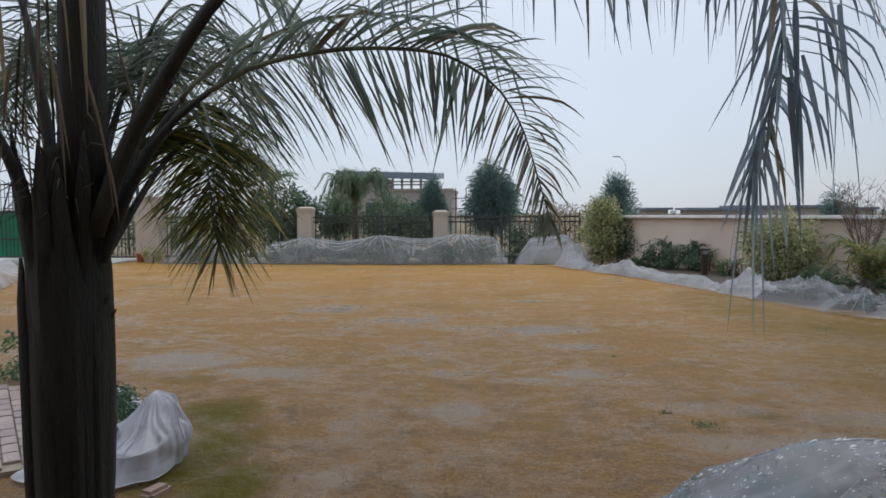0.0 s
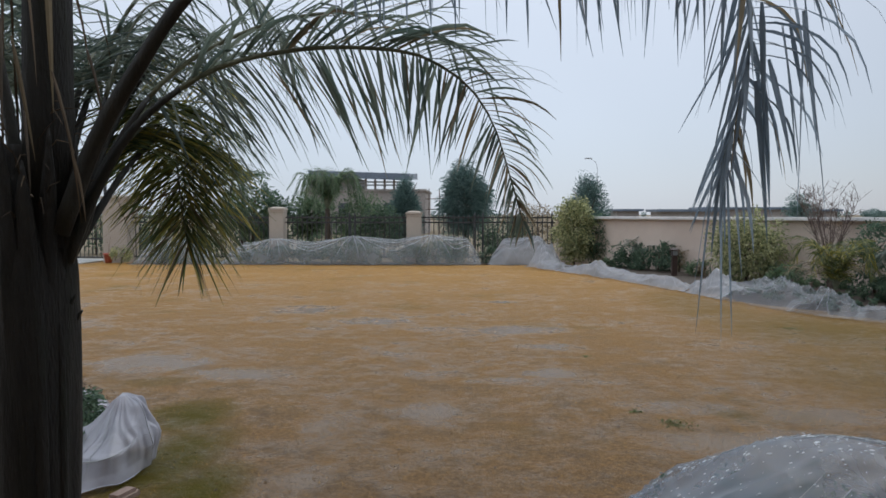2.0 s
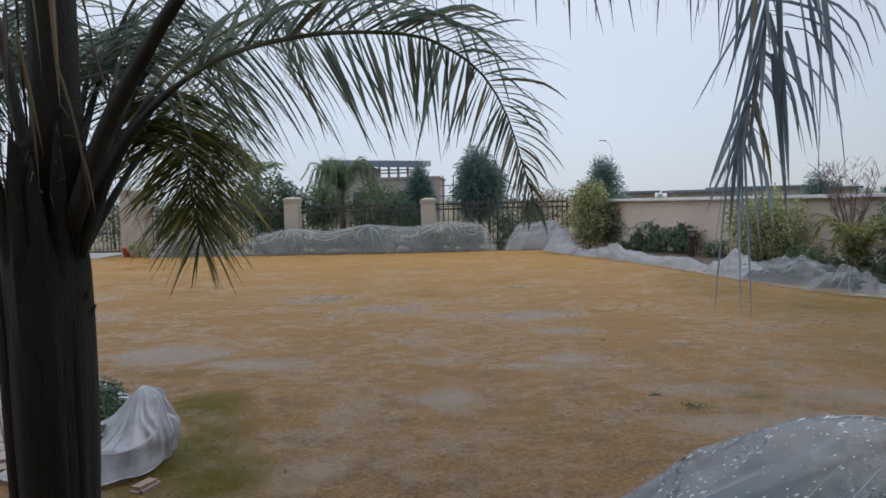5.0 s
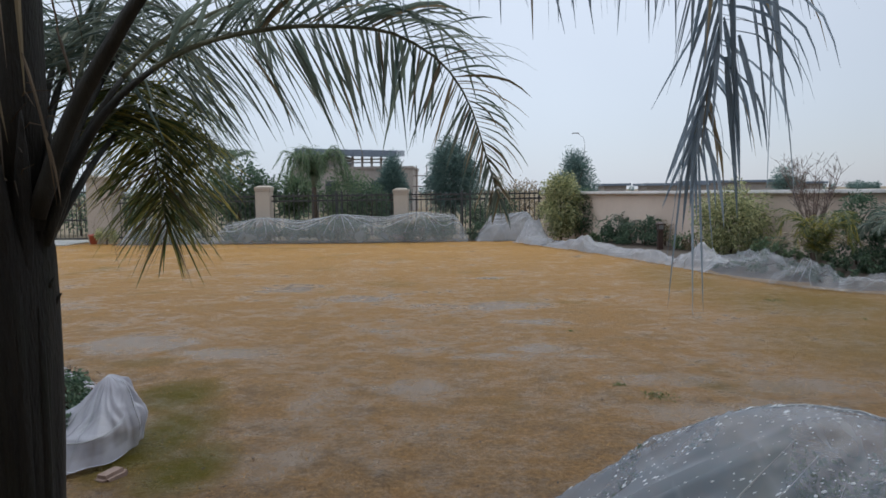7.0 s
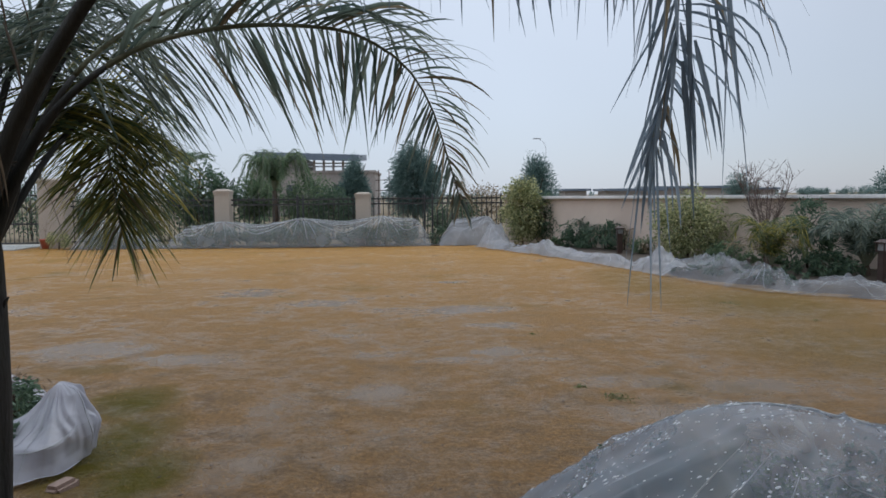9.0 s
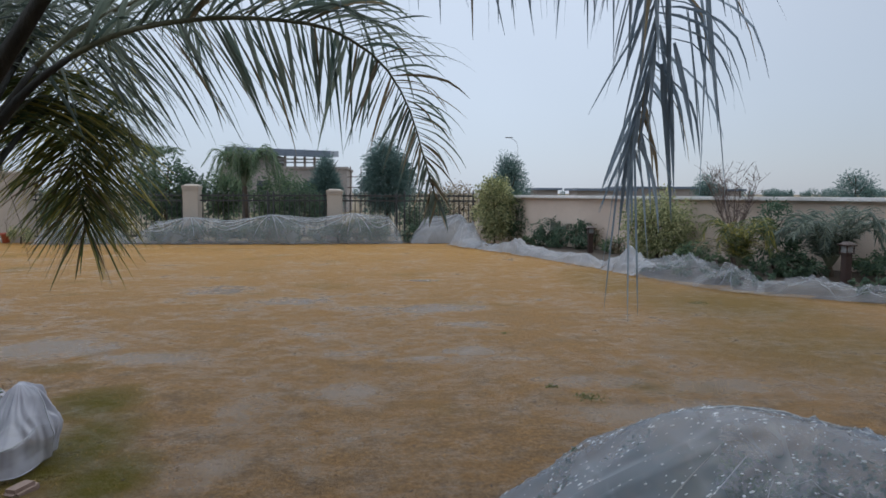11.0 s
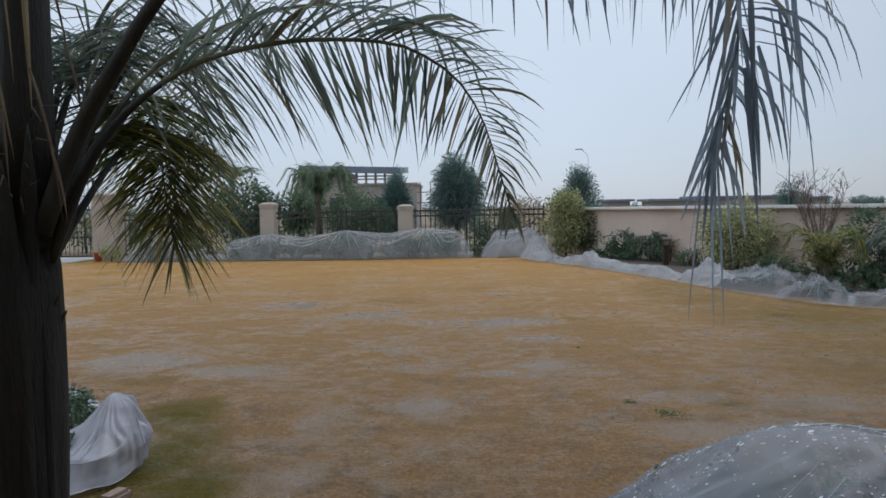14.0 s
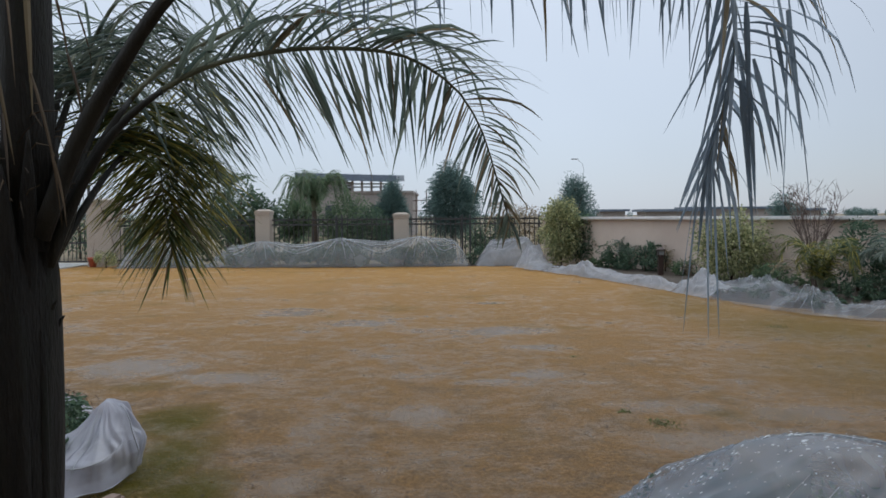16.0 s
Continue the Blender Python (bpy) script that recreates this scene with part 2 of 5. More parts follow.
GREENS = [(-1.85, 4.5, 0.42, 1.0, 1.0), (-1.5, 4.0, 0.4, 0.6, 1.0), (-2.15, 5.5, 0.45, 0.6, 1.0), (-1.9, 4.2, 0.3, 0.6, 1.0), (4.4, 12.5, 1.1, 3.5, 0.4), (5.3, 10.0, 1.8, 2.2, 0.55), (5.0, 7.2, 2.0, 2.0, 0.4)]
POOLS = [(-2.8, 12.0, 0.7, 0.9), (-1.2, 10.6, 1.2, 0.5), (-0.3, 10.0, 0.9, 0.5), (0.9, 9.9, 0.9, 0.5), (1.15, 8.6, 0.5, 0.3), (0.85, 13.1, 0.5, 0.3),
         (-3.4, 7.5, 0.8, 0.6), (-2.2, 7.0, 0.7, 0.4), (-0.3, 7.1, 0.6, 0.3), (0.4, 6.8, 0.4, 0.2), (1.1, 7.15, 0.4, 0.25), (-0.13, 5.65, 0.3, 0.5),
         (-0.93, 5.4, 0.3, 0.5), (-0.9, 4.1, 0.3, 0.4), (2.05, 5.9, 0.7, 0.25), (1.95, 4.95, 0.5, 0.3), (2.6, 5.0, 0.6, 0.35), (3.1, 5.7, 0.6, 0.3)]

M_LAWN = lawn_material()
M_EARTH = surf("bare_field_earth", (0.16, 0.12, 0.07), (0.24, 0.19, 0.11), 0.2, 0.9, 6)
M_DRIVE = surf("wet_concrete", (0.36, 0.35, 0.33), (0.5, 0.49, 0.46), 1.2, 0.3, 30, 0.2, stain=(0.2, 0.19, 0.18))
M_WALL = surf("cream_painted_render", (0.64, 0.53, 0.45), (0.72, 0.61, 0.52), 0.8, 0.85, 70, 0.35, stain=(0.55, 0.45, 0.38))
M_COPING = surf("white_coping_paint", (0.78, 0.77, 0.76), (0.86, 0.85, 0.84), 1.5, 0.3, 50, 0.25, stain=(0.42, 0.40, 0.38))
M_PILLAR = surf("cream_pillar_paint", (0.41, 0.355, 0.30), (0.50, 0.44, 0.37), 1.6, 0.8, 60, 0.3, stain=(0.4, 0.35, 0.3))
M_IRON = surf("black_painted_iron", (0.025, 0.026, 0.03), (0.05, 0.052, 0.056), 8, 0.35, 80, 0.2)
M_GREEN = surf("green_painted_sheet", (0.0, 0.19, 0.085), (0.005, 0.27, 0.13), 1.4, 0.45, 40, 0.15, stain=(0.02, 0.13, 0.07))
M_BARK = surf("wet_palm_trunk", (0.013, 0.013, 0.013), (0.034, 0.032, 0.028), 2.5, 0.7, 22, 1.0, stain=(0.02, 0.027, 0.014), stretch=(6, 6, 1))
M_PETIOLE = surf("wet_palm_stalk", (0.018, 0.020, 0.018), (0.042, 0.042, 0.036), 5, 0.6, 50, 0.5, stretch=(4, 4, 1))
M_RACHIS = surf("palm_midrib", (0.12, 0.14, 0.095), (0.22, 0.23, 0.15), 5, 0.5, 50, 0.4)
M_FROND = leaf("palm_leaflet_green", (0.095, 0.15, 0.13), (0.26, 0.30, 0.235), 0.28, 0.5)
M_FRONDY = leaf("palm_leaflet_yellowing", (0.065, 0.125, 0.055), (0.44, 0.37, 0.085), 0.34, 0.5, p0=0.45, p1=1.0)
# blue-grey leaflets of the overhead frond: reflected sky put into the base colour
M_FRONDSKY = leaf("palm_leaflet_sky_sheen", (0.20, 0.26, 0.315), (0.34, 0.41, 0.48), 0.28, 0.5)
M_WITHER = leaf("withered_brown_leaflet", (0.058, 0.042, 0.028), (0.14, 0.10, 0.06), 0.7, 0.2)
M_STRAW = leaf("dead_palm_leaflet", (0.21, 0.165, 0.10), (0.37, 0.30, 0.185), 0.6, 0.3)
M_LEAFDK = leaf("dark_green_leaf", (0.055, 0.11, 0.075), (0.15, 0.22, 0.135), 0.36, 0.5)
# mid green, lifted in colour for the haze over the trees behind the fence
M_LEAFMD = leaf("mid_green_leaf", (0.09, 0.165, 0.095), (0.21, 0.28, 0.15), 0.36, 0.5)
M_LEAFVAR = leaf("variegated_yellow_leaf", (0.15, 0.21, 0.085), (0.60, 0.58, 0.32), 0.36, 0.42)
# needle green made paler and bluer, distance haze put into the colour
M_LEAFPINEHAZE = leaf("hazy_pine_needle", (0.115, 0.195, 0.185), (0.20, 0.29, 0.26), 0.5, 0.5)
M_LEAFDRY = leaf("pale_dry_leaf", (0.2, 0.16, 0.1), (0.42, 0.34, 0.22), 0.6, 0.3)
M_TWIG = surf("bare_twig", (0.10, 0.07, 0.06), (0.2, 0.15, 0.13), 6, 0.8, 60)
M_WOOD = surf("tree_bark", (0.05, 0.035, 0.025), (0.12, 0.09, 0.065), 5, 0.85, 30, 0.8, stretch=(4, 4, 1))
M_BARK.node_tree.nodes["Principled BSDF"].inputs["Specular IOR Level"].default_value = 0.4
M_FILM = film("clear_polythene", (0.50, 0.53, 0.55), 0.68, 0.18, 1.6, mark_share=0.10, relief=0.3, vary=0.5, glow=0.25)
M_GATHER = film("bunched_polythene", (0.60, 0.63, 0.66), 0.34, 0.2, 3.0, mark_share=0.1, relief=0.3, vary=0.3, glow=0.25)
M_FILMTHIN = film("thin_wet_polythene", (0.40, 0.43, 0.47), 0.73, 0.15, 2.6, mark_share=0.3, relief=0.6, vary=0.35, facet=1.3, glow=0.25)
M_FILMWHITE = film("milky_polythene", (0.53, 0.55, 0.59), 0.48, 0.20, 3.0, mark_share=0.3, relief=0.7, vary=0.4, facet=1.4, glow=0.25)
M_FILMHEAP = film("heavy_milky_polythene", (0.50, 0.51, 0.58), 0.22, 0.22, 3.2, mark_share=0.3, relief=0.7, vary=0.4, facet=1.8, glow=0.22)
M_FILMGREY = film("wet_grey_polythene", (0.28, 0.33, 0.40), 0.46, 0.16, 2.5, mark_share=0.45, glow=0.25)
# clear drops drawn opaque and whitish, the sky's glint put into the colour
M_DROP = surf("water_drop_glint", (0.62, 0.67, 0.72), (0.78, 0.82, 0.86), 20, 0.15, 60, 0.0)
M_BRICK = surf("red_paving_brick", (0.25, 0.185, 0.17), (0.35, 0.27, 0.25), 3, 0.4, 60, 0.4, vary=0.25, stain=(0.3, 0.27, 0.25))
M_SAND = surf("paving_bed_sand", (0.2, 0.17, 0.13), (0.3, 0.26, 0.2), 4, 0.8, 40)
M_TERRA = surf("terracotta", (0.35, 0.09, 0.06), (0.48, 0.14, 0.09), 6, 0.6, 60)
M_LAMPPOST = surf("brown_lamp_metal", (0.035, 0.02, 0.017), (0.07, 0.042, 0.034), 8, 0.45, 70)
M_LAMPGLASS = surf("frosted_lamp_glass", (0.22, 0.23, 0.24), (0.32, 0.33, 0.34), 6, 0.25, 60, 0.05)
M_CONCRETE = surf("raw_concrete", (0.30, 0.27, 0.25), (0.42, 0.38, 0.35), 0.5, 0.85, 8, stain=(0.22, 0.2, 0.19))
M_ROOF = surf("steel_roof_sheet", (0.13, 0.16, 0.21), (0.20, 0.24, 0.30), 0.6, 0.4, 12, 0.2, metal=0.3)
M_STEEL = surf("grey_galvanised_steel", (0.35, 0.36, 0.38), (0.46, 0.47, 0.49), 4, 0.45, 40, 0.1, metal=0.6)
M_DARKPANE = surf("dark_window_pane", (0.05, 0.06, 0.07), (0.09, 0.10, 0.12), 1, 0.2, 20, 0.02)
M_HOUSE = surf("house_render", (0.45, 0.38, 0.30), (0.55, 0.47, 0.38), 0.7, 0.85, 50, 0.3)
M_GRASSBLADE = leaf("dormant_grass_blade", (0.15, 0.08, 0.02), (0.40, 0.235, 0.07), 0.6, 0.25, 0.6)
M_GRASSGREEN = leaf("green_grass_blade", (0.06, 0.10, 0.02), (0.13, 0.19, 0.045), 0.5, 0.3)
M_STONE = surf("sandstone_edging", (0.22, 0.155, 0.125), (0.33, 0.24, 0.20), 5, 0.6, 60)
M_SOIL = surf("wet_bed_soil", (0.035, 0.026, 0.018), (0.075, 0.055, 0.038), 4, 0.7, 30, 0.8)


# ---- mesh helpers ----
def mesh_from(name, verts, faces, material, smooth=False):
    me = bpy.data.meshes.new(name)
    me.from_pydata([tuple(v) for v in verts], [], faces)
    if smooth:
        me.shade_smooth()
    me.materials.append(material)
    return me


def part_mesh(name, me, parent, label="", at=None):
    ob = new(name, me)
    ob.parent = parent
    if at is not None:
        ob.matrix_basis = at
    return tagged(ob, label)


def part(name, bm, material, parent, label="", smooth=False):
    me = bpy.data.meshes.new(name)
    bm.to_mesh(me)
    bm.free()
    if smooth:
        me.shade_smooth()
    me.materials.append(material)
    return part_mesh(name, me, parent, label)


def empty(name, x, y, z=0.0, rz=0.0):
    ob = new(name)
    ob.empty_display_size = 0.2
    ob.matrix_basis = pose(x, y, z, 0, 0, rz)
    return ob


def box(bm, x0, y0, z0, x1, y1, z1, bevel=0.0):
    r = bmesh.ops.create_cube(bm, size=1, matrix=Matrix.LocRotScale(((x0 + x1) / 2, (y0 + y1) / 2, (z0 + z1) / 2), None, (x1 - x0, y1 - y0, z1 - z0)))
    if bevel:
        es = {e for v in r["verts"] for e in v.link_edges}
        bmesh.ops.bevel(bm, geom=list(es), offset=bevel, segments=2, affect="EDGES")
    return bm


def tube(points, radii, sides=8, flat=1.0):
    """Verts and faces of a closed tube along points."""
    vs, fs = [], []
    pts = [Vector(p) for p in points]
    ref = Vector((0.31, 0.95, 0.05)).normalized()
    for i, p in enumerate(pts):
        d = (pts[min(i + 1, len(pts) - 1)] - pts[max(i - 1, 0)]).normalized()
        a = d.cross(ref)
        a = a.normalized() if a.length > 1e-4 else Vector((1, 0, 0))
        b = d.cross(a).normalized()
        for k in range(sides):
            w = 2 * math.pi * k / sides
            vs.append(p + (a * math.cos(w) + b * math.sin(w) * flat) * radii[i])
    for i in range(len(pts) - 1):
        for k in range(sides):
            k2 = (k + 1) % sides
            fs.append((i * sides + k, i * sides + k2, (i + 1) * sides + k2, (i + 1) * sides + k))
    fs.append(tuple(reversed(range(sides))))
    fs.append(tuple(range((len(pts) - 1) * sides, len(pts) * sides)))
    return vs, fs


def join(lists):
    vs, fs = [], []
    for v, f in lists:
        o = len(vs)
        vs.extend(v)
        fs.extend(tuple(i + o for i in q) for q in f)
    return vs, fs


def spline(ctrl, n):
    """A smooth line through the control points, with its share of the way as second value."""
    c = [Vector(p) for p in ctrl]
    c = [2 * c[0] - c[1]] + c + [2 * c[-1] - c[-2]]
    out = []
    spans = len(c) - 3
    for i in range(n + 1):
        u = i / n * spans
        k = min(int(u), spans - 1)
        t = u - k
        p0, p1, p2, p3 = c[k:k + 4]
        out.append(0.5 * ((2 * p1) + (p2 - p0) * t + (2 * p0 - 5 * p1 + 4 * p2 - p3) * t * t + (3 * p1 - p0 - 3 * p2 + p3) * t ** 3))
    return out


def wobble(x, y, z=0.0, s=1.0):
    return noise.noise(Vector((x * s, y * s, z * s)))


def blade(base, way, length, width, sag, rng, segs=6, twist=0.0):
    """One long leaflet that leaves its stalk along way and sags under its weight, folded a little along its middle."""
    vs, fs = [], []
    p, d = Vector(base), Vector(way).normalized()
    step = length / segs
    side0 = d.cross(Vector((0, 0, 1)))
    if side0.length < 0.1:
        side0 = Vector((rng.uniform(-1, 1), rng.uniform(-1, 1), 0))
    side0.normalize()
    side0 = (side0 + Vector((rng.uniform(-0.7, 0.7), rng.uniform(-0.7, 0.7), rng.uniform(-0.5, 0.5)))).normalized()
    kink = rng.uniform(0.35, 0.8)
    for i in range(segs + 1):
        u = i / segs
        w = width * 0.5 * min(1.0, 0.45 + 3.5 * u) * max(0.0, 1 - u ** 2.4) + 0.0004
        side = (side0 - d * side0.dot(d)).normalized()
        up = side.cross(d)
        vs += [p - side * w, p + up * w * 0.35, p + side * w]
        if i < segs:
            d = (d + Vector((0, 0, -1)) * sag * (0.25 + 1.1 * u + (0.9 if abs(u - kink) < 0.1 else 0)) / segs * 2).normalized()
            p = p + d * step
            side0 = Matrix.Rotation(twist / segs, 3, d) @ side0
    for i in range(segs):
        a = i * 3
        fs += [(a, a + 1, a + 4, a + 3), (a + 1, a + 2, a + 5, a + 4)]
    return vs, fs


def aimed(stops, s):
    """The way that leaflets take at share s of a frond, between stops of (share, way)."""
    for (s0, a), (s1, b) in zip(stops, stops[1:]):
        if s <= s1:
            return Vector(a).lerp(Vector(b), max(0.0, (s - s0) / (s1 - s0)))
    return Vector(stops[-1][1])


def feather(ctrl, rng, count, length, width, start=0.2, sag=1.0, spread=1.0, lean=0.55, plume=0.5, fade=0.35, wide=(1.0, 1.0), face=None, fall=0.0, aim=None, bend=(1.0, 1.0)):
    """Rachis and leaflets of one palm frond along ctrl. Returns the line, and a list of (share, side, verts, faces)."""
    raw = spline(ctrl, 240)
    way_along = [0.0]
    for p, q in zip(raw, raw[1:]):
        way_along.append(way_along[-1] + (q - p).length)
    line, k = [], 0
    for i in range(61):
        goal = way_along[-1] * i / 60
        while k < 239 and way_along[k + 1] < goal:
            k += 1
        line.append(raw[k].lerp(raw[k + 1], (goal - way_along[k]) / max(1e-6, way_along[k + 1] - way_along[k])))
    leaflets = []
    for i in range(count):
        u = start + (1 - start) * (i + rng.random() * 0.7) / count
        k = min(int(u * 60), 59)
        p = line[k].lerp(line[k + 1], u * 60 - k)
        d = (line[k + 1] - line[k]).normalized()
        s = (u - start) / (1 - start)
        # which way the upper side of the blade is turned, from its foot to its end
        up = Vector((0, 0, 1)) if face is None else Vector(face[0]).lerp(Vector(face[1]), min(1, s * 1.3))
        a = d.cross(up)
        if a.length < 0.25:
            a = a + Vector((0.6, -0.5, 0))
        a.normalize()
        b = a.cross(d).normalized()
        ll = length * (0.55 + 0.45 * math.sin(math.pi * min(1, 0.15 + s * 0.8))) * (1 - fade * s ** 1.6) * rng.uniform(0.75, 1.15)
        for side in (-1, 1):
            way = a * side * spread * wide[side > 0] + d * (lean + 0.5 * s) + b * rng.uniform(-plume, plume) + Vector((rng.gauss(0, 0.12), rng.gauss(0, 0.12), rng.gauss(0, 0.12) - fall * rng.uniform(0.2, 1.3)))
            if aim:
                way = aimed(aim[side > 0], s) + Vector((rng.gauss(0, 0.10), rng.gauss(0, plume * 0.4), rng.gauss(0, 0.10)))
            v, f = blade(p, way, ll * rng.uniform(0.85, 1.1), width * (1 - 0.35 * s) * rng.uniform(0.75, 1.15), sag * bend[side > 0] * (1 - 0.45 * s) * rng.uniform(0.6, 1.3), rng, 6, rng.uniform(-1.6, 1.6))
            leaflets.append((u, side, v, f))
    return line, leaflets


def leaf_cloud(rng, n, centre, size, leaf_len, leaf_w, lump=0.5, hollow=0.55, droop=0.3, taper=0.0):
    """Many small folded leaves in an uneven, clumped crown."""
    vs, fs = [], []
    cx, cy, cz = centre
    sx, sy, sz = size
    clumps = []
    for _ in range(max(18, n // int(12 + 60 * lump))):
        while True:
            q = Vector((rng.uniform(-1, 1), rng.uniform(-1, 1), rng.uniform(-1, 1)))
            if hollow * 0.6 < q.length < 1:
                break
        w = 1 - taper * (q.z + 1) / 2
        clumps.append(Vector((cx + q.x * sx * w, cy + q.y * sy * w, cz + q.z * sz)) + Vector((rng.gauss(0, 0.08) * sx, rng.gauss(0, 0.08) * sy, rng.gauss(0, 0.08) * sz)))
    r = lump * min(sx, sy, sz)
    for _ in range(n):
        c = rng.choice(clumps)
        while True:
            q = Vector((rng.uniform(-1, 1), rng.uniform(-1, 1), rng.uniform(-1, 1)))
            if q.length < 1:
                break
        p = c + q * r
        out = Vector((p.x - cx, p.y - cy, (p.z - cz) * 0.6)).normalized()
        d = (out + Vector((rng.gauss(0, 0.7), rng.gauss(0, 0.7), rng.gauss(0, 0.6) - droop))).normalized()
        s = d.cross(Vector((rng.gauss(0, 1), rng.gauss(0, 1), rng.gauss(0, 1)))).normalized()
        h = s.cross(d) * leaf_w * 0.25
        ll, lw = leaf_len * rng.uniform(0.6, 1.25), leaf_w * rng.uniform(0.7, 1.2)
        o = len(vs)
        vs += [p, p + d * ll * 0.5 + s * lw * 0.5 + h, p + d * ll - Vector((0, 0, ll * 0.15)), p + d * ll * 0.5 - s * lw * 0.5 + h]
        fs += [(o, o + 1, o + 2), (o, o + 2, o + 3)]
    return vs, fs


def limbs(rng, height, spread, n, r0, base=0.0):
    """A tapered stem with limbs."""
    parts = [tube([(0, 0, base - 0.05), (rng.gauss(0, 0.03), rng.gauss(0, 0.03), height * 0.5), (rng.gauss(0, 0.08), rng.gauss(0, 0.08), height)], [r0, r0 * 0.75, r0 * 0.25], 7)]
    for _ in range(n):
        a, z0 = rng.uniform(0, 2 * math.pi), height * rng.uniform(0.2, 0.8)
        e = spread * rng.uniform(0.5, 1)
        parts.append(tube([(0, 0, z0), (math.cos(a) * e * 0.5, math.sin(a) * e * 0.5, z0 + height * 0.12), (math.cos(a) * e, math.sin(a) * e, z0 + height * rng.uniform(0.15, 0.32))], [r0 * 0.45, r0 * 0.3, r0 * 0.1], 5))
    return join(parts)


def shrub(name, x, y, height, wide, n, leaf_len, leaf_w, material, label, category="shrub", seed=1, droop=0.3, group="", lift=0.0, taper=0.0, stem=M_WOOD):
    rng = random.Random(seed)
    top = tagged(empty(name, x, y, lift), label, category, group)
    v, f = limbs(rng, height * 0.75, wide * 0.4, 7, 0.02 + wide * 0.012)
    part_mesh("stems", mesh_from("stems", v, f, stem, True), top)
    v, f = leaf_cloud(rng, n, (0, 0, height * 0.55), (wide / 2, wide / 2 * 0.85, height * 0.47), leaf_len, leaf_w, droop=droop, taper=taper)
    part_mesh("foliage", mesh_from("foliage", v, f, material), top)
    return top


def tree(name, x, y, height, wide, bole, n, leaf_len, leaf_w, material, label, seed, taper=0.0, droop=0.2, r0=0.09, category="tree", lump=0.4):
    rng = random.Random(seed)
    top = tagged(empty(name, x, y), label, category)
    v, f = limbs(rng, height * 0.92, wide * 0.42, 12, r0)
    part_mesh("trunk", mesh_from("trunk", v, f, M_WOOD, True), top)
    v, f = leaf_cloud(rng, n, (0, 0, (height + bole) / 2), (wide / 2, wide / 2, (height - bole) / 2), leaf_len, leaf_w, droop=droop, taper=taper, lump=lump)
    part_mesh("crown", mesh_from("crown", v, f, material), top)
    return top


def small_palm(name, x, y, stem_h, r_stem, n_fronds, length, material, label, seed, count=34, leaf_len=0.3, rise=(0.5, 1.2), width=0.02, lift=0.0, tip=0.42):
    """A short palm with a rosette of arching feather fronds."""
    rng = random.Random(seed)
    top = tagged(empty(name, x, y, lift), label, "palm")
    v, f = tube([(0, 0, -0.05), (0.01, 0, stem_h * 0.5), (0, 0.01, stem_h)], [r_stem * 1.15, r_stem, r_stem * 0.8], 10)
    part_mesh("trunk", mesh_from("trunk", v, f, M_WOOD, True), top)
    for i in range(n_fronds):
        a = 2 * math.pi * i / n_fronds + rng.uniform(-0.3, 0.3)
        e, up = length * rng.uniform(0.75, 1.05), rng.uniform(*rise)
        c, s = math.cos(a), math.sin(a)
        reach = e * math.cos(min(1.3, up)) * 0.9 + e * 0.25
        ctrl = [(0, 0, stem_h - 0.03), (c * reach * 0.3, s * reach * 0.3, stem_h + e * 0.45 * math.sin(up)), (c * reach * 0.7, s * reach * 0.7, stem_h + e * 0.62 * math.sin(up)),
                (c * reach, s * reach, stem_h + e * (tip + rng.uniform(-0.25, 0.25)) * math.sin(up))]
        line, lv = feather(ctrl, rng, count, leaf_len, width, 0.15, 0.8, 0.9, 0.8, 0.5)
        v, f = tube(line[::4], [0.012 * (1 - 0.75 * k / 15) * (length / 1.2) for k in range(len(line[::4]))], 5)
        fr = part_mesh("frond", mesh_from("frond", v, f, M_RACHIS, True), top)
        v, f = join([(q[2], q[3]) for q in lv])
        tagged(part_mesh("foliage", mesh_from("foliage", v, f, material), fr), kind="stuff")
    return top


def sheet_mesh(name, nu, nv, place, material):
    """A smooth cloth mesh from place(u, v), both 0 to 1."""
    vs = [place(i / nu, j / nv) for j in range(nv + 1) for i in range(nu + 1)]
    fs = [(j * (nu + 1) + i, j * (nu + 1) + i + 1, (j + 1) * (nu + 1) + i + 1, (j + 1) * (nu + 1) + i) for j in range(nv) for i in range(nu)]
    return mesh_from(name, vs, fs, material, True)


def ridge(x, y, s):
    return 1 - abs(2 * wobble(x, y, 3.7, s))


# ---- ground and enclosure ----
def ground_sheet():
    vs, fs = [], []
    bands = [-900, -200, -60, -20, -8, 0, 8, 16, 24, 40, 80, 200, 600, 2400]
    cols = [-1800, -500, -150, -50, -20, -10, 0, 10, 20, 50, 150, 500, 1800]
    for yy in bands:
        for xx in cols:
            vs.append((xx, yy, -0.03))
    w = len(cols)
    for j in range(len(bands) - 1):
        for i in range(w - 1):
            fs.append((j * w + i, j * w + i + 1, (j + 1) * w + i + 1, (j + 1) * w + i))
    ob = new("ground", mesh_from("ground", vs, fs, M_EARTH))
    return tagged(ob, "bare brown earth fields reaching the hazy horizon", "ground", kind="structure")


WALL_A, WALL_DIR = Vector((3.35, 24.06, 0)), Vector((0.515, -0.857, 0)).normalized()


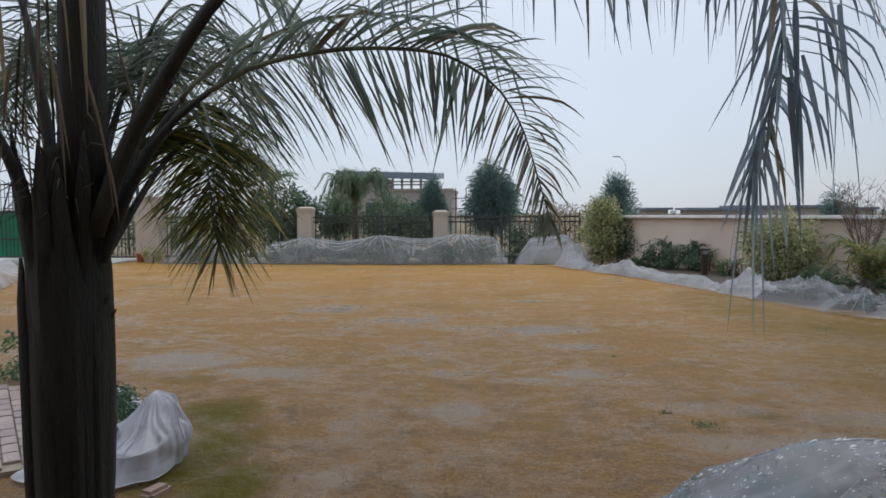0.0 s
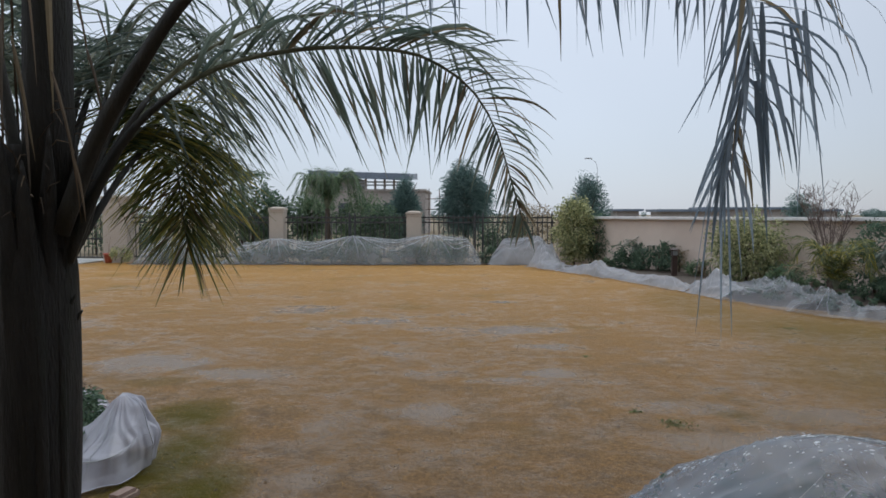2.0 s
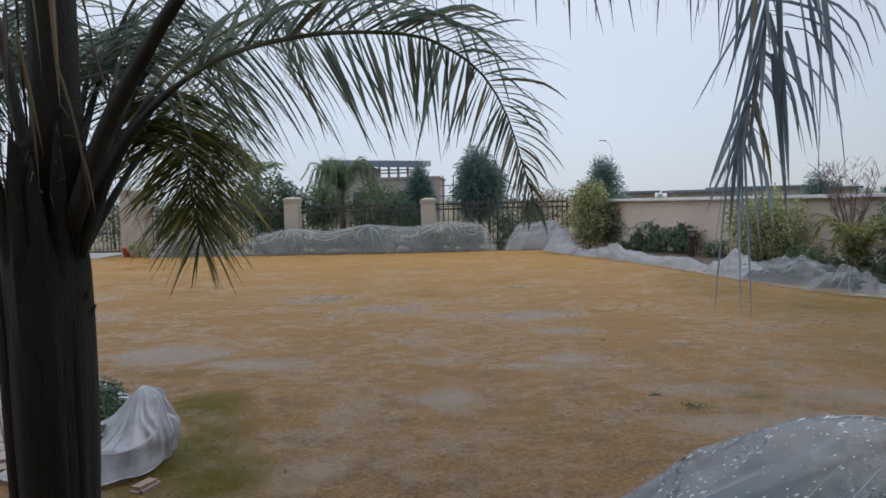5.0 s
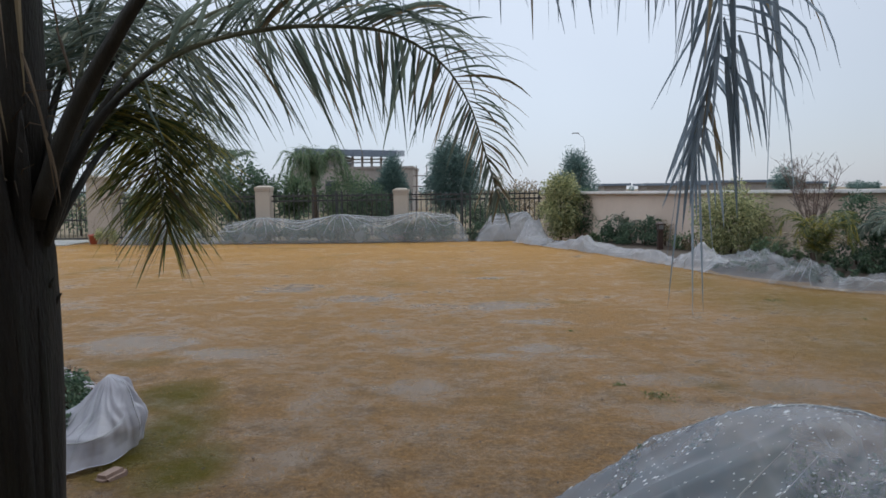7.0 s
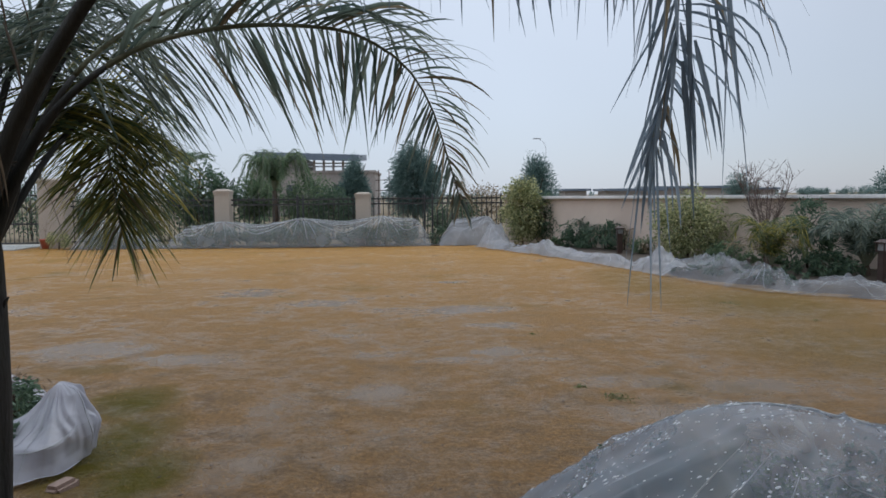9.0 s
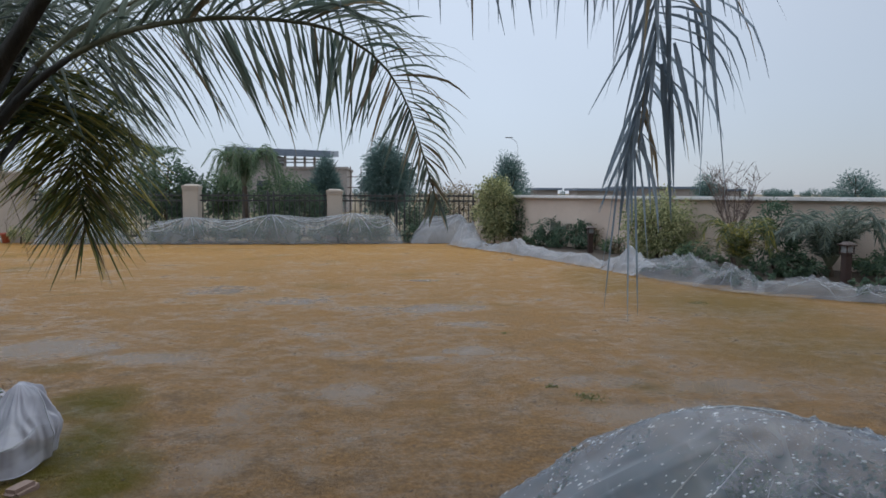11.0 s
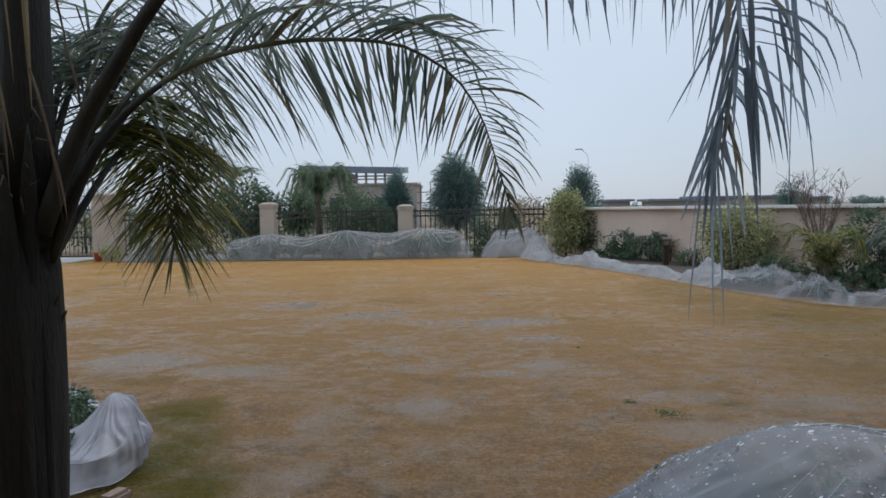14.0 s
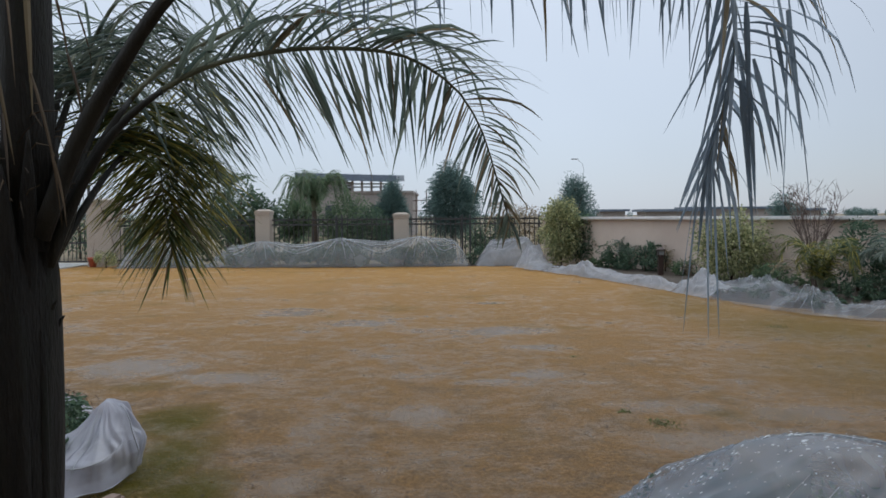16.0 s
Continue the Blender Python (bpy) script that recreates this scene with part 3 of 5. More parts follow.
def lawn_sheet():
    nx, ny = 150, 130
    x0, x1, y0, y1 = -14.0, 12.5, -2.4, 24.2

    def place(u, v):
        x, y = x0 + (x1 - x0) * u, y0 + (y1 - y0) * v
        h = 0.022 * wobble(x, y, 0, 0.6) + 0.010 * wobble(x, y, 5, 2.1)
        return (x, y, h + 0.0)
    me = sheet_mesh("lawn", nx, ny, place, M_LAWN)
    return tagged(new("lawn", me), "soaked dormant yellow-brown lawn with shallow puddles", "lawn", kind="structure")


ground_sheet()
lawn_sheet()

# concrete drive beside the gate
bm = bmesh.new()
box(bm, -30, 22.7, -0.03, -12.75, 25.2, 0.035, 0.01)
drive = part("driveway", bm, M_DRIVE, None)
tagged(drive, "wet pale concrete driveway at the gate", "driveway", kind="structure")


def boundary_wall():
    length = 34.0
    ang = math.degrees(math.atan2(WALL_DIR.y, WALL_DIR.x))
    top = tagged(empty("wall_east", WALL_A.x, WALL_A.y, 0, ang), "cream rendered garden wall with a pale coping", "wall", kind="structure")
    bm = bmesh.new()
    box(bm, -0.12, 0.0, -0.3, length, 0.24, 1.47, 0.006)
    part("wall_face", bm, M_WALL, top)
    bm = bmesh.new()
    box(bm, -0.15, -0.04, 1.472, length, 0.28, 1.515, 0.008)
    part("string_course", bm, M_WALL, top)
    bm = bmesh.new()
    box(bm, -0.2, -0.17, 1.518, length, 0.38, 1.60, 0.012)
    part("coping", bm, M_COPING, top)


boundary_wall()

# unseen plain house wall, closes the place behind the viewer and shades the lawn
bm = bmesh.new()
box(bm, -16, -2.9, -0.1, 16, -2.6, 8.2)
tagged(part("wall_south", bm, M_HOUSE, None), "unseen plain house wall added to close the place and shade the lawn", "wall", kind="structure")
# unseen porch slab, added to keep sky light off the trunk and near ground
bm = bmesh.new()
box(bm, -6, -2.6, 3.2, 5, 0.55, 3.42, 0.01)
tagged(part("ceiling", bm, M_HOUSE, None), "unseen plain porch roof slab added to shade the palm trunk", "ceiling", kind="structure")


# ---- fence, pillars, gate ----
def pillar(name, x, y, w, h, label, cap=0.03):
    top = tagged(empty(name, x, y), label, "pillar", "fence pillars")
    bm = bmesh.new()
    box(bm, -w / 2, -w / 2, -0.05, w / 2, w / 2, h - 0.20, 0.012)
    part("shaft", bm, M_PILLAR, top)
    bm = bmesh.new()
    box(bm, -w / 2 - cap * 0.6, -w / 2 - cap * 0.6, h - 0.198, w / 2 + cap * 0.6, w / 2 + cap * 0.6, h - 0.13, 0.01)
    part("neck_moulding", bm, M_PILLAR, top)
    bm = bmesh.new()
    box(bm, -w / 2 - cap, -w / 2 - cap, h - 0.128, w / 2 + cap, w / 2 + cap, h - 0.05, 0.012)
    r = bmesh.ops.create_cone(bm, cap_ends=True, segments=4, radius1=w * 0.70, radius2=w * 0.42, depth=0.05,
                              matrix=Matrix.Translation((0, 0, h - 0.026)) @ Matrix.Rotation(math.pi / 4, 4, "Z"))
    part("cap", bm, M_PILLAR, top)
    return top


pillar("gate_pillar", -12.0, 24.0, 0.86, 2.34, "broad cream gate pillar with a stepped cap", 0.05)
pillar("fence_pillar", -6.42, 24.0, 0.50, 1.93, "cream fence pillar with a stepped cap")
pillar("fence_pillar", -1.66, 24.02, 0.50, 1.79, "cream fence pillar with a stepped cap")

v, f = tube([(0, 0, 0.12), (0, 0, 1.5), (0, 0, 1.58), (0, 0, 1.68)], [0.017, 0.017, 0.026, 0.002], 5)
PICKET = mesh_from("picket", v, f, M_IRON)
v, f = tube([(0, 0, -0.05), (0, 0, 1.66), (0, 0, 1.72)], [0.035, 0.035, 0.01], 6)
POST = mesh_from("post", v, f, M_IRON)


def fence(x0, x1, y, posts):
    top = tagged(empty("iron_fence", (x0 + x1) / 2, y), "black wrought iron fence with spear-tipped bars", "fence", "boundary fence")
    c = (x0 + x1) / 2
    for z in (0.16, 1.36, 1.53):
        bm = bmesh.new()
        box(bm, x0 - c, -0.025, z, x1 - c, 0.025, z + 0.05)
        part("rail", bm, M_IRON, top)
    n = int((x1 - x0) / 0.165)
    for i in range(n):
        x = x0 + (i + 0.5) * (x1 - x0) / n
        part_mesh("picket", PICKET, top, at=pose(x - c, 0, 0))
    for x in posts:
        part_mesh("post", POST, top, at=pose(x - c, -0.01, 0))
    return top


fence(-11.56, -6.68, 24.0, [-9.1])
fence(-6.16, -1.92, 24.0, [-3.92, -3.72])
fence(-1.40, 3.2, 24.0, [0.45, 0.72, 3.1])


def gate():
    top = tagged(empty("metal_gate", -12.5, 24.0, 0.03), "black barred driveway gate half backed with green sheeting", "gate")
    L = 9.0
    for z in (0.10, 0.75, 1.72, 2.72):
        bm = bmesh.new()
        box(bm, -L, -0.025, z, 0.0, 0.025, z + 0.05)
        part("rail", bm, M_IRON, top)
    v, f = tube([(0, 0, 0.10), (0, 0, 2.80), (0, 0, 2.92)], [0.013, 0.013, 0.002], 5)
    bar = mesh_from("bar", v, f, M_IRON)
    for i in range(60):
        part_mesh("bar", bar, top, at=pose(-0.08 - i * 0.15, 0, 0))
    for x in (-0.03, -2.9, -6.0, -8.97):
        bm = bmesh.new()
        box(bm, x - 0.04, -0.035, 0.0, x + 0.04, 0.035, 2.80, 0.004)
        part("stile", bm, M_IRON, top)
    # corrugated sheeting
    for k in range(3):
        xs0 = -2.95 - k * 2.0
        vs, fs = [], []
        for i in range(41):
            x = xs0 - i * 0.05
            yy = 0.06 + 0.012 * math.sin(i * 1.6)
            vs += [(x, yy, 0.14), (x, yy, 1.80), (x, yy + 0.004, 0.14), (x, yy + 0.004, 1.80)]
        for i in range(40):
            a = i * 4
            fs += [(a, a + 4, a + 5, a + 1), (a + 2, a + 3, a + 7, a + 6)]
        part_mesh("sheet", mesh_from("sheet", vs, fs, M_GREEN), top, "green painted corrugated sheet")


gate()


# ---- the near palm ----
def main_palm():
    rng = random.Random(7)
    px, py = -1.382, 2.32
    top = tagged(empty("palm_tree", px, py), "wet dark palm with split leaf bases and arching fronds", "palm")

    def loc(p):
        return (p[0] - px, p[1] - py, p[2])

    # trunk: rough, fibrous, a little wider at the foot
    ns, nz = 40, 60
    vs, fs = [], []
    for j in range(nz + 1):
        z = -0.05 + 1.95 * j / nz
        for i in range(ns):
            a = 2 * math.pi * i / ns
            slim = max(0.0, min(1.0, (z - 1.45) / 0.42))
            low = max(0.0, min(1.0, (z - 0.55) / 0.75))
            r = 0.113 + 0.019 * low + 0.03 * math.exp(-z * 7) - 0.062 * slim * slim * (3 - 2 * slim)
            r += (0.010 * ridge(a * 2.2 + math.cos(a), z * 0.45, 1.3) + 0.012 * wobble(math.cos(a) * 3.5, math.sin(a) * 3.5, z * 1.2)) * (1 - 0.7 * slim)
            r += 0.008 * wobble(math.cos(a) * 11, math.sin(a) * 11, z * 3)
            sway = 0.010 * math.sin(z * 2.0)
            vs.append((math.cos(a) * r + sway, math.sin(a) * r, z))
    for j in range(nz):
        for i in range(ns):
            i2 = (i + 1) % ns
            fs.append((j * ns + i, j * ns + i2, (j + 1) * ns + i2, (j + 1) * ns + i))
    fs.append(tuple(range(nz * ns, nz * ns + ns)))
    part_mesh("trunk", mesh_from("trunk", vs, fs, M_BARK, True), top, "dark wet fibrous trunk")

    # old leaf bases that clasp the trunk; a, foot, tip, radius out
    for a, z0, z1, out, w in ((194, 0.30, 1.51, 0.163, 0.030), (250, 0.1, 1.42, 0.114, 0.06), (300, 0.15, 1.5, 0.114, 0.05), (335, 0.3, 1.40, 0.120, 0.04), (278, 0.5, 1.62, 0.112, 0.05), (222, 0.3, 1.35, 0.112, 0.045), (20, 0.7, 1.38, 0.12, 0.04)):
        a = radians(a)
        c, s = math.cos(a), math.sin(a)
        k = 8
        line = [(c * (out - 0.015 + 0.012 * (i / k)), s * (out - 0.015 + 0.012 * (i / k)), z0 + (z1 - z0) * i / k) for i in range(k + 1)]
        v, f = tube(line, [w * (0.55 + 0.45 * math.sin(math.pi * min(1, 0.2 + i / k * 0.6))) * (0.35 if i == k else 1) for i in range(k + 1)], 8, 0.45)
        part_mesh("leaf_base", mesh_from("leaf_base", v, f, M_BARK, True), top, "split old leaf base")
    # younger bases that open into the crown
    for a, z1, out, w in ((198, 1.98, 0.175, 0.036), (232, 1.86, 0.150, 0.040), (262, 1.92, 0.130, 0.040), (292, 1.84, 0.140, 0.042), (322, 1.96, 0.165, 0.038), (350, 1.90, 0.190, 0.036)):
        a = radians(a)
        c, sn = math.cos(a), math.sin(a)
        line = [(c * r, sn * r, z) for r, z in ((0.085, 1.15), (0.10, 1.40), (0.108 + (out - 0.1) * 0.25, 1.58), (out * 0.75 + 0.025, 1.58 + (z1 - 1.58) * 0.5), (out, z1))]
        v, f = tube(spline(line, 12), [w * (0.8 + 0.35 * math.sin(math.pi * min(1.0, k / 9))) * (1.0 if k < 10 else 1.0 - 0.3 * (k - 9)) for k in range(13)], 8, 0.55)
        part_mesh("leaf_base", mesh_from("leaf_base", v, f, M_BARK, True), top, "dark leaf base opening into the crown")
    # torn stubs
    for a, z in ((352, 1.36), (5, 1.30)):
        a = radians(a)
        c, s = math.cos(a), math.sin(a)
        v, f = tube([(c * 0.11, s * 0.11, z), (c * 0.145, s * 0.145, z - 0.01), (c * 0.165, s * 0.165, z + 0.02)], [0.018, 0.012, 0.003], 6)
        part_mesh("stub", mesh_from("stub", v, f, M_BARK, True), top)

    # the spear of unopened leaves
    v, f = tube([(0.06, 0, 1.55), (0.075, -0.01, 2.0), (0.085, -0.01, 2.5), (0.10, 0, 3.1), (0.13, 0, 3.9)], [0.095, 0.082, 0.078, 0.058, 0.01], 12)
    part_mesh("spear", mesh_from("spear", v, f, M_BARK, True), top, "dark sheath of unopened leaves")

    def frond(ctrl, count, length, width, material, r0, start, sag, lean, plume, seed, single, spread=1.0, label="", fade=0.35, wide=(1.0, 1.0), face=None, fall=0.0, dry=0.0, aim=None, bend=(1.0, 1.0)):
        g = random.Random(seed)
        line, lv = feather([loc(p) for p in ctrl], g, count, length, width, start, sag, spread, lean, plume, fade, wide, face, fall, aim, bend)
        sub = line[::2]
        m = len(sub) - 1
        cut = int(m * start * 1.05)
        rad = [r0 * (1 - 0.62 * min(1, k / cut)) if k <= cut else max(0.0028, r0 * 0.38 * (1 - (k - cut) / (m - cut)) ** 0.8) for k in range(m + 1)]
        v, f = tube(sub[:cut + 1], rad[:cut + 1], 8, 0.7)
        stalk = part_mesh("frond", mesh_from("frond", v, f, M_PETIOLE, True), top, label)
        v, f = tube(sub[cut:], rad[cut:], 7, 0.7)
        part_mesh("midrib", mesh_from("midrib", v, f, M_RACHIS, True), stalk)
        rest = []
        for u, side, v, f in lv:
            if single[0] <= u <= single[1]:
                part_mesh("leaflet", mesh_from("leaflet", v, f, material if g.random() > 0.12 + dry * max(0.0, u - 0.72) / 0.28 else M_STRAW), stalk)
            else:
                rest.append((v, f))
        if rest:
            v, f = join(rest)
            tagged(part_mesh("foliage", mesh_from("foliage", v, f, material), stalk), kind="stuff")
        return stalk

    # the long arch towards the lawn
    frond([(-1.25, 2.3, 1.5), (-1.12, 2.28, 1.76), (-0.96, 2.25, 1.97), (-0.69, 2.22, 2.14), (-0.38, 2.22, 2.206), (-0.08, 2.22, 2.198), (0.06, 2.22, 2.15), (0.17, 2.22, 2.065), (0.245, 2.22, 1.94), (0.295, 2.22, 1.78), (0.337, 2.22, 1.64)],
          112, 0.46, 0.0165, M_FROND, 0.028, 0.33, 0.3, 0.8, 0.9, 11, (0.45, 1.0), label="long arching frond with drooping leaflets", fade=0.60, dry=0.6, bend=(0.9, 3.4),
          aim=(((0, (0.8, 0, -0.75)), (0.28, (0.65, 0, -1)), (0.5, (0.15, 0, -1)), (0.72, (-0.40, 0, -0.9)), (1, (-0.25, 0, -1))),
               ((0, (0.5, 0, 0.9)), (0.28, (0.75, 0, 0.8)), (0.5, (1, 0, 0.5)), (0.68, (1, 0, 0.2)), (0.85, (1, 0, -0.35)), (1, (0.42, 0, -1)))))
    # a second blade close behind it
    frond([(-1.27, 2.36, 1.55), (-1.12, 2.4, 1.90), (-0.92, 2.45, 2.18), (-0.6, 2.5, 2.36), (-0.25, 2.5, 2.40), (0.08, 2.5, 2.30), (0.24, 2.5, 2.17)],
          26, 0.42, 0.015, M_FROND, 0.028, 0.30, 0.35, 0.8, 0.8, 12, (2, 3), label="arching green frond", fade=0.30,
          aim=(((0, (0.6, 0, -0.8)), (0.6, (0.5, 0, -1)), (1, (0.3, 0, -1))), ((0, (0.6, 0, 0.9)), (0.7, (1, 0, 0.4)), (1, (1, 0, -0.2)))))
    # the frond that passes overhead and hangs down at its end
    end_stalk = frond([(-1.24, 2.25, 1.6), (-1.08, 2.2, 1.91), (-0.89, 2.1, 2.12), (-0.68, 2.0, 2.32), (-0.36, 1.95, 2.56), (0.11, 1.9, 2.68), (0.58, 1.9, 2.66), (0.86, 1.9, 2.48), (0.94, 1.9, 2.21), (0.91, 1.9, 1.97), (0.86, 1.9, 1.77)],
          100, 0.54, 0.0185, M_FRONDSKY, 0.038, 0.42, 0.5, 0.6, 0.8, 23, (0.55, 1.0), label="frond hanging down at its end, sky sheen in its blue-grey colour", fade=0.22, bend=(0.35, 4.6),
          aim=(((0, (0.5, -0.3, -1)), (0.45, (0.15, 0, -1)), (0.62, (-0.15, 0, -1)), (0.75, (-0.32, 0, -1)), (1, (-0.30, 0, -1))),
               ((0, (0.4, 0.3, -1)), (0.45, (0.25, 0.1, -1)), (0.6, (1, 0, 0.25)), (0.84, (1, 0, -0.1)), (0.9, (0.6, 0, -0.9)), (1, (0.25, 0, -1)))))
    # drooping yellowing fronds behind
    chevron = (((0, (-0.9, 0, -0.15)), (0.5, (-0.9, 0, -0.55)), (0.85, (-0.75, 0, -0.8)), (1, (-0.35, 0, -1))), ((0, (0.9, 0, -0.1)), (0.5, (0.9, 0, -0.55)), (0.85, (0.75, 0, -0.8)), (1, (0.35, 0, -1))))
    frond([(-1.31, 2.36, 1.45), (-1.235, 2.4, 1.628), (-1.2, 2.45, 1.816), (-1.144, 2.55, 1.972), (-1.11, 2.7, 2.11), (-1.097, 2.8, 2.14), (-1.095, 2.85, 2.05), (-1.092, 2.87, 1.906), (-1.085, 2.88, 1.76), (-1.068, 2.88, 1.62), (-1.05, 2.88, 1.50)],
          140, 0.40, 0.0125, M_FRONDY, 0.026, 0.44, 0.35, 0.8, 0.8, 31, (0.78, 1.0), label="drooping yellowing frond", fade=-0.15, aim=chevron)
    frond([(-1.31, 2.37, 1.45), (-1.23, 2.44, 1.64), (-1.16, 2.6, 1.86), (-1.10, 2.8, 2.0), (-1.07, 2.95, 1.94), (-1.065, 2.98, 1.82), (-1.06, 2.98, 1.70), (-1.05, 2.98, 1.60)],
          75, 0.46, 0.0125, M_FRONDY, 0.022, 0.56, 0.35, 0.8, 0.8, 33, (2, 3), label="drooping yellowing frond", fade=0.1, aim=chevron)
    frond([(-1.32, 2.37, 1.48), (-1.25, 2.42, 1.66), (-1.21, 2.55, 1.86), (-1.17, 2.75, 2.02), (-1.14, 2.92, 2.02), (-1.13, 3.0, 1.90), (-1.12, 3.02, 1.78), (-1.10, 3.02, 1.68)],
          120, 0.44, 0.0125, M_FRONDY, 0.022, 0.42, 0.35, 0.8, 0.8, 37, (2, 3), label="drooping yellowing frond", fade=0.0, aim=chevron)
    frond([(-1.31, 2.36, 1.48), (-1.243, 2.4, 1.67), (-1.172, 2.5, 2.032), (-1.05, 2.6, 2.349), (-0.976, 2.7, 2.415), (-0.919, 2.75, 2.287), (-0.877, 2.78, 2.105), (-0.843, 2.8, 1.918), (-0.818, 2.8, 1.80)],
          55, 0.38, 0.012, M_FROND, 0.026, 0.50, 0.4, 0.8, 0.8, 39, (2, 3), label="drooping dark green frond", fade=0.25, aim=chevron)
    frond([(-1.27, 2.42, 1.7), (-1.2, 2.6, 2.05), (-1.13, 2.8, 2.30), (-1.06, 3.0, 2.32), (-1.02, 3.1, 2.16), (-1.0, 3.15, 1.96)],
          42, 0.40, 0.0125, M_FRONDY, 0.024, 0.45, 0.35, 0.8, 0.8, 40, (2, 3), label="drooping dark green frond", fade=0.1, aim=chevron)
    frond([(-1.26, 2.45, 1.7), (-1.26, 2.6, 2.1), (-1.2, 2.75, 2.45), (-1.12, 2.85, 2.56), (-1.02, 2.9, 2.48), (-0.96, 2.95, 2.3)],
          60, 0.36, 0.0135, M_FROND, 0.026, 0.34, 0.4, 0.8, 0.8, 42, (2, 3), label="drooping dark green frond", fade=0.1, aim=chevron)
    frond([(-1.36, 2.45, 1.75), (-1.36, 2.75, 2.25), (-1.19, 2.8, 2.58), (-0.91, 2.8, 2.68), (-0.67, 2.8, 2.5), (-0.56, 2.8, 2.24)],
          44, 0.55, 0.015, M_FROND, 0.03, 0.28, 0.5, 0.7, 0.6, 73, (2, 3), label="arching green frond", fall=0.9)
    frond([(-1.42, 2.4, 1.7), (-1.52, 2.65, 2.3), (-1.7, 2.9, 2.6), (-1.95, 3.1, 2.55), (-2.1, 3.3, 2.3)],
          100, 0.50, 0.0125, M_FROND, 0.03, 0.3, 0.5, 0.7, 0.8, 79, (2, 3), label="arching green frond", fall=0.9)
    # fronds towards the house side and behind the trunk
    frond([(-1.45, 2.25, 1.5), (-1.50, 2.22, 1.80), (-1.60, 2.15, 2.06), (-1.80, 2.05, 2.30), (-2.1, 2.0, 2.4), (-2.5, 1.9, 2.2)],
          100, 0.50, 0.0125, M_FROND, 0.034, 0.42, 0.6, 0.6, 0.9, 43, (2, 3), label="arching green frond", fall=0.7)
    frond([(-1.42, 2.35, 1.6), (-1.50, 2.38, 2.05), (-1.60, 2.42, 2.46), (-1.8, 2.5, 2.85), (-2.2, 2.6, 3.0), (-2.6, 2.7, 2.8)],
          100, 0.50, 0.0125, M_FROND, 0.036, 0.40, 0.6, 0.6, 0.9, 47, (2, 3), label="arching green frond", fall=0.7)
    frond([(-1.37, 2.45, 1.75), (-1.40, 2.7, 2.2), (-1.45, 3.0, 2.45), (-1.5, 3.3, 2.4), (-1.52, 3.5, 2.15)],
          100, 0.50, 0.0125, M_FROND, 0.03, 0.3, 0.6, 0.6, 0.9, 53, (2, 3), label="arching green frond", fall=0.7)
    frond([(-1.42, 2.4, 1.75), (-1.6, 2.6, 2.2), (-1.85, 2.85, 2.4), (-2.05, 3.0, 2.3), (-2.2, 3.1, 2.05)],
          100, 0.50, 0.0125, M_FROND, 0.03, 0.3, 0.6, 0.6, 0.9, 59, (2, 3), label="arching green frond", fall=0.7)
    # last long leaflets that dangle from the end of the overhead frond
    for dx, dz, ln, tilt in ((0.0, 0.02, 0.50, 0.02), (-0.02, 0.0, 0.46, -0.10), (0.015, 0.05, 0.52, 0.05), (-0.01, 0.08, 0.44, -0.16), (0.02, 0.10, 0.40, 0.12)):
        v, f = blade(loc((0.865 + dx, 1.9, 1.78 + dz)), (tilt, 0, -1), ln, 0.0075, 0.1, rng, 6, rng.uniform(-1, 1))
        part_mesh("leaflet", mesh_from("leaflet", v, f, M_FRONDSKY), end_stalk)
    # folded leaflets that fall straight from the bend of that frond
    for i in range(16):
        x, z = rng.uniform(0.94, 1.10), rng.uniform(2.02, 2.30)
        v, f = blade(loc((x, 1.9 + rng.uniform(-0.06, 0.06), z)), (rng.gauss(0.12, 0.10), 0, -1), rng.uniform(0.28, 0.46), 0.017, 0.25, rng, 6, rng.uniform(-1.6, 1.6))
        part_mesh("leaflet", mesh_from("leaflet", v, f, M_FRONDSKY), end_stalk)
    # withered leaflets hanging about the crown
    for i in range(40):
        a = rng.uniform(0, 2 * math.pi)
        r = rng.uniform(0.10, 0.34)
        z = rng.uniform(1.75, 2.6)
        v, f = blade((math.cos(a) * r - 0.05, math.sin(a) * r - 0.04, z), (math.cos(a) * 0.3, math.sin(a) * 0.3, -0.8), rng.uniform(0.2, 0.55), 0.010, 0.8, rng, 6, rng.uniform(-1, 1))
        part_mesh("withered_leaflet", mesh_from("withered_leaflet", v, f, M_WITHER), top, "brown withered leaflet")
    # broad dry sheath strips hanging before the trunk and beside it
    for x, y, z, ln, w, tilt in ((0.135, -0.10, 2.62, 0.62, 0.022, 0.02), (-0.19, -0.08, 2.60, 0.70, 0.022, -0.04), (-0.215, -0.03, 2.45, 0.52, 0.016, 0.05), (0.03, -0.13, 2.25, 0.42, 0.013, 0.18), (-0.06, -0.13, 2.05, 0.45, 0.012, 0.06)):
        v, f = blade((x, y, z), (tilt, 0, -1), ln, w, 0.1, rng, 8, rng.uniform(-1.5, 1.5))
        part_mesh("withered_leaflet", mesh_from("withered_leaflet", v, f, M_STRAW), top, "broad dry tan sheath strip")
    # curled dead fibres in the crotch of the leaf stalks
    for i in range(60):
        a = rng.uniform(radians(150), radians(390))
        b = Vector((math.cos(a) * 0.10, math.sin(a) * 0.10, rng.uniform(1.6, 2.0)))
        e = b + Vector((math.cos(a) * rng.uniform(0.06, 0.22), math.sin(a) * 0.12, rng.uniform(-0.05, 0.14)))
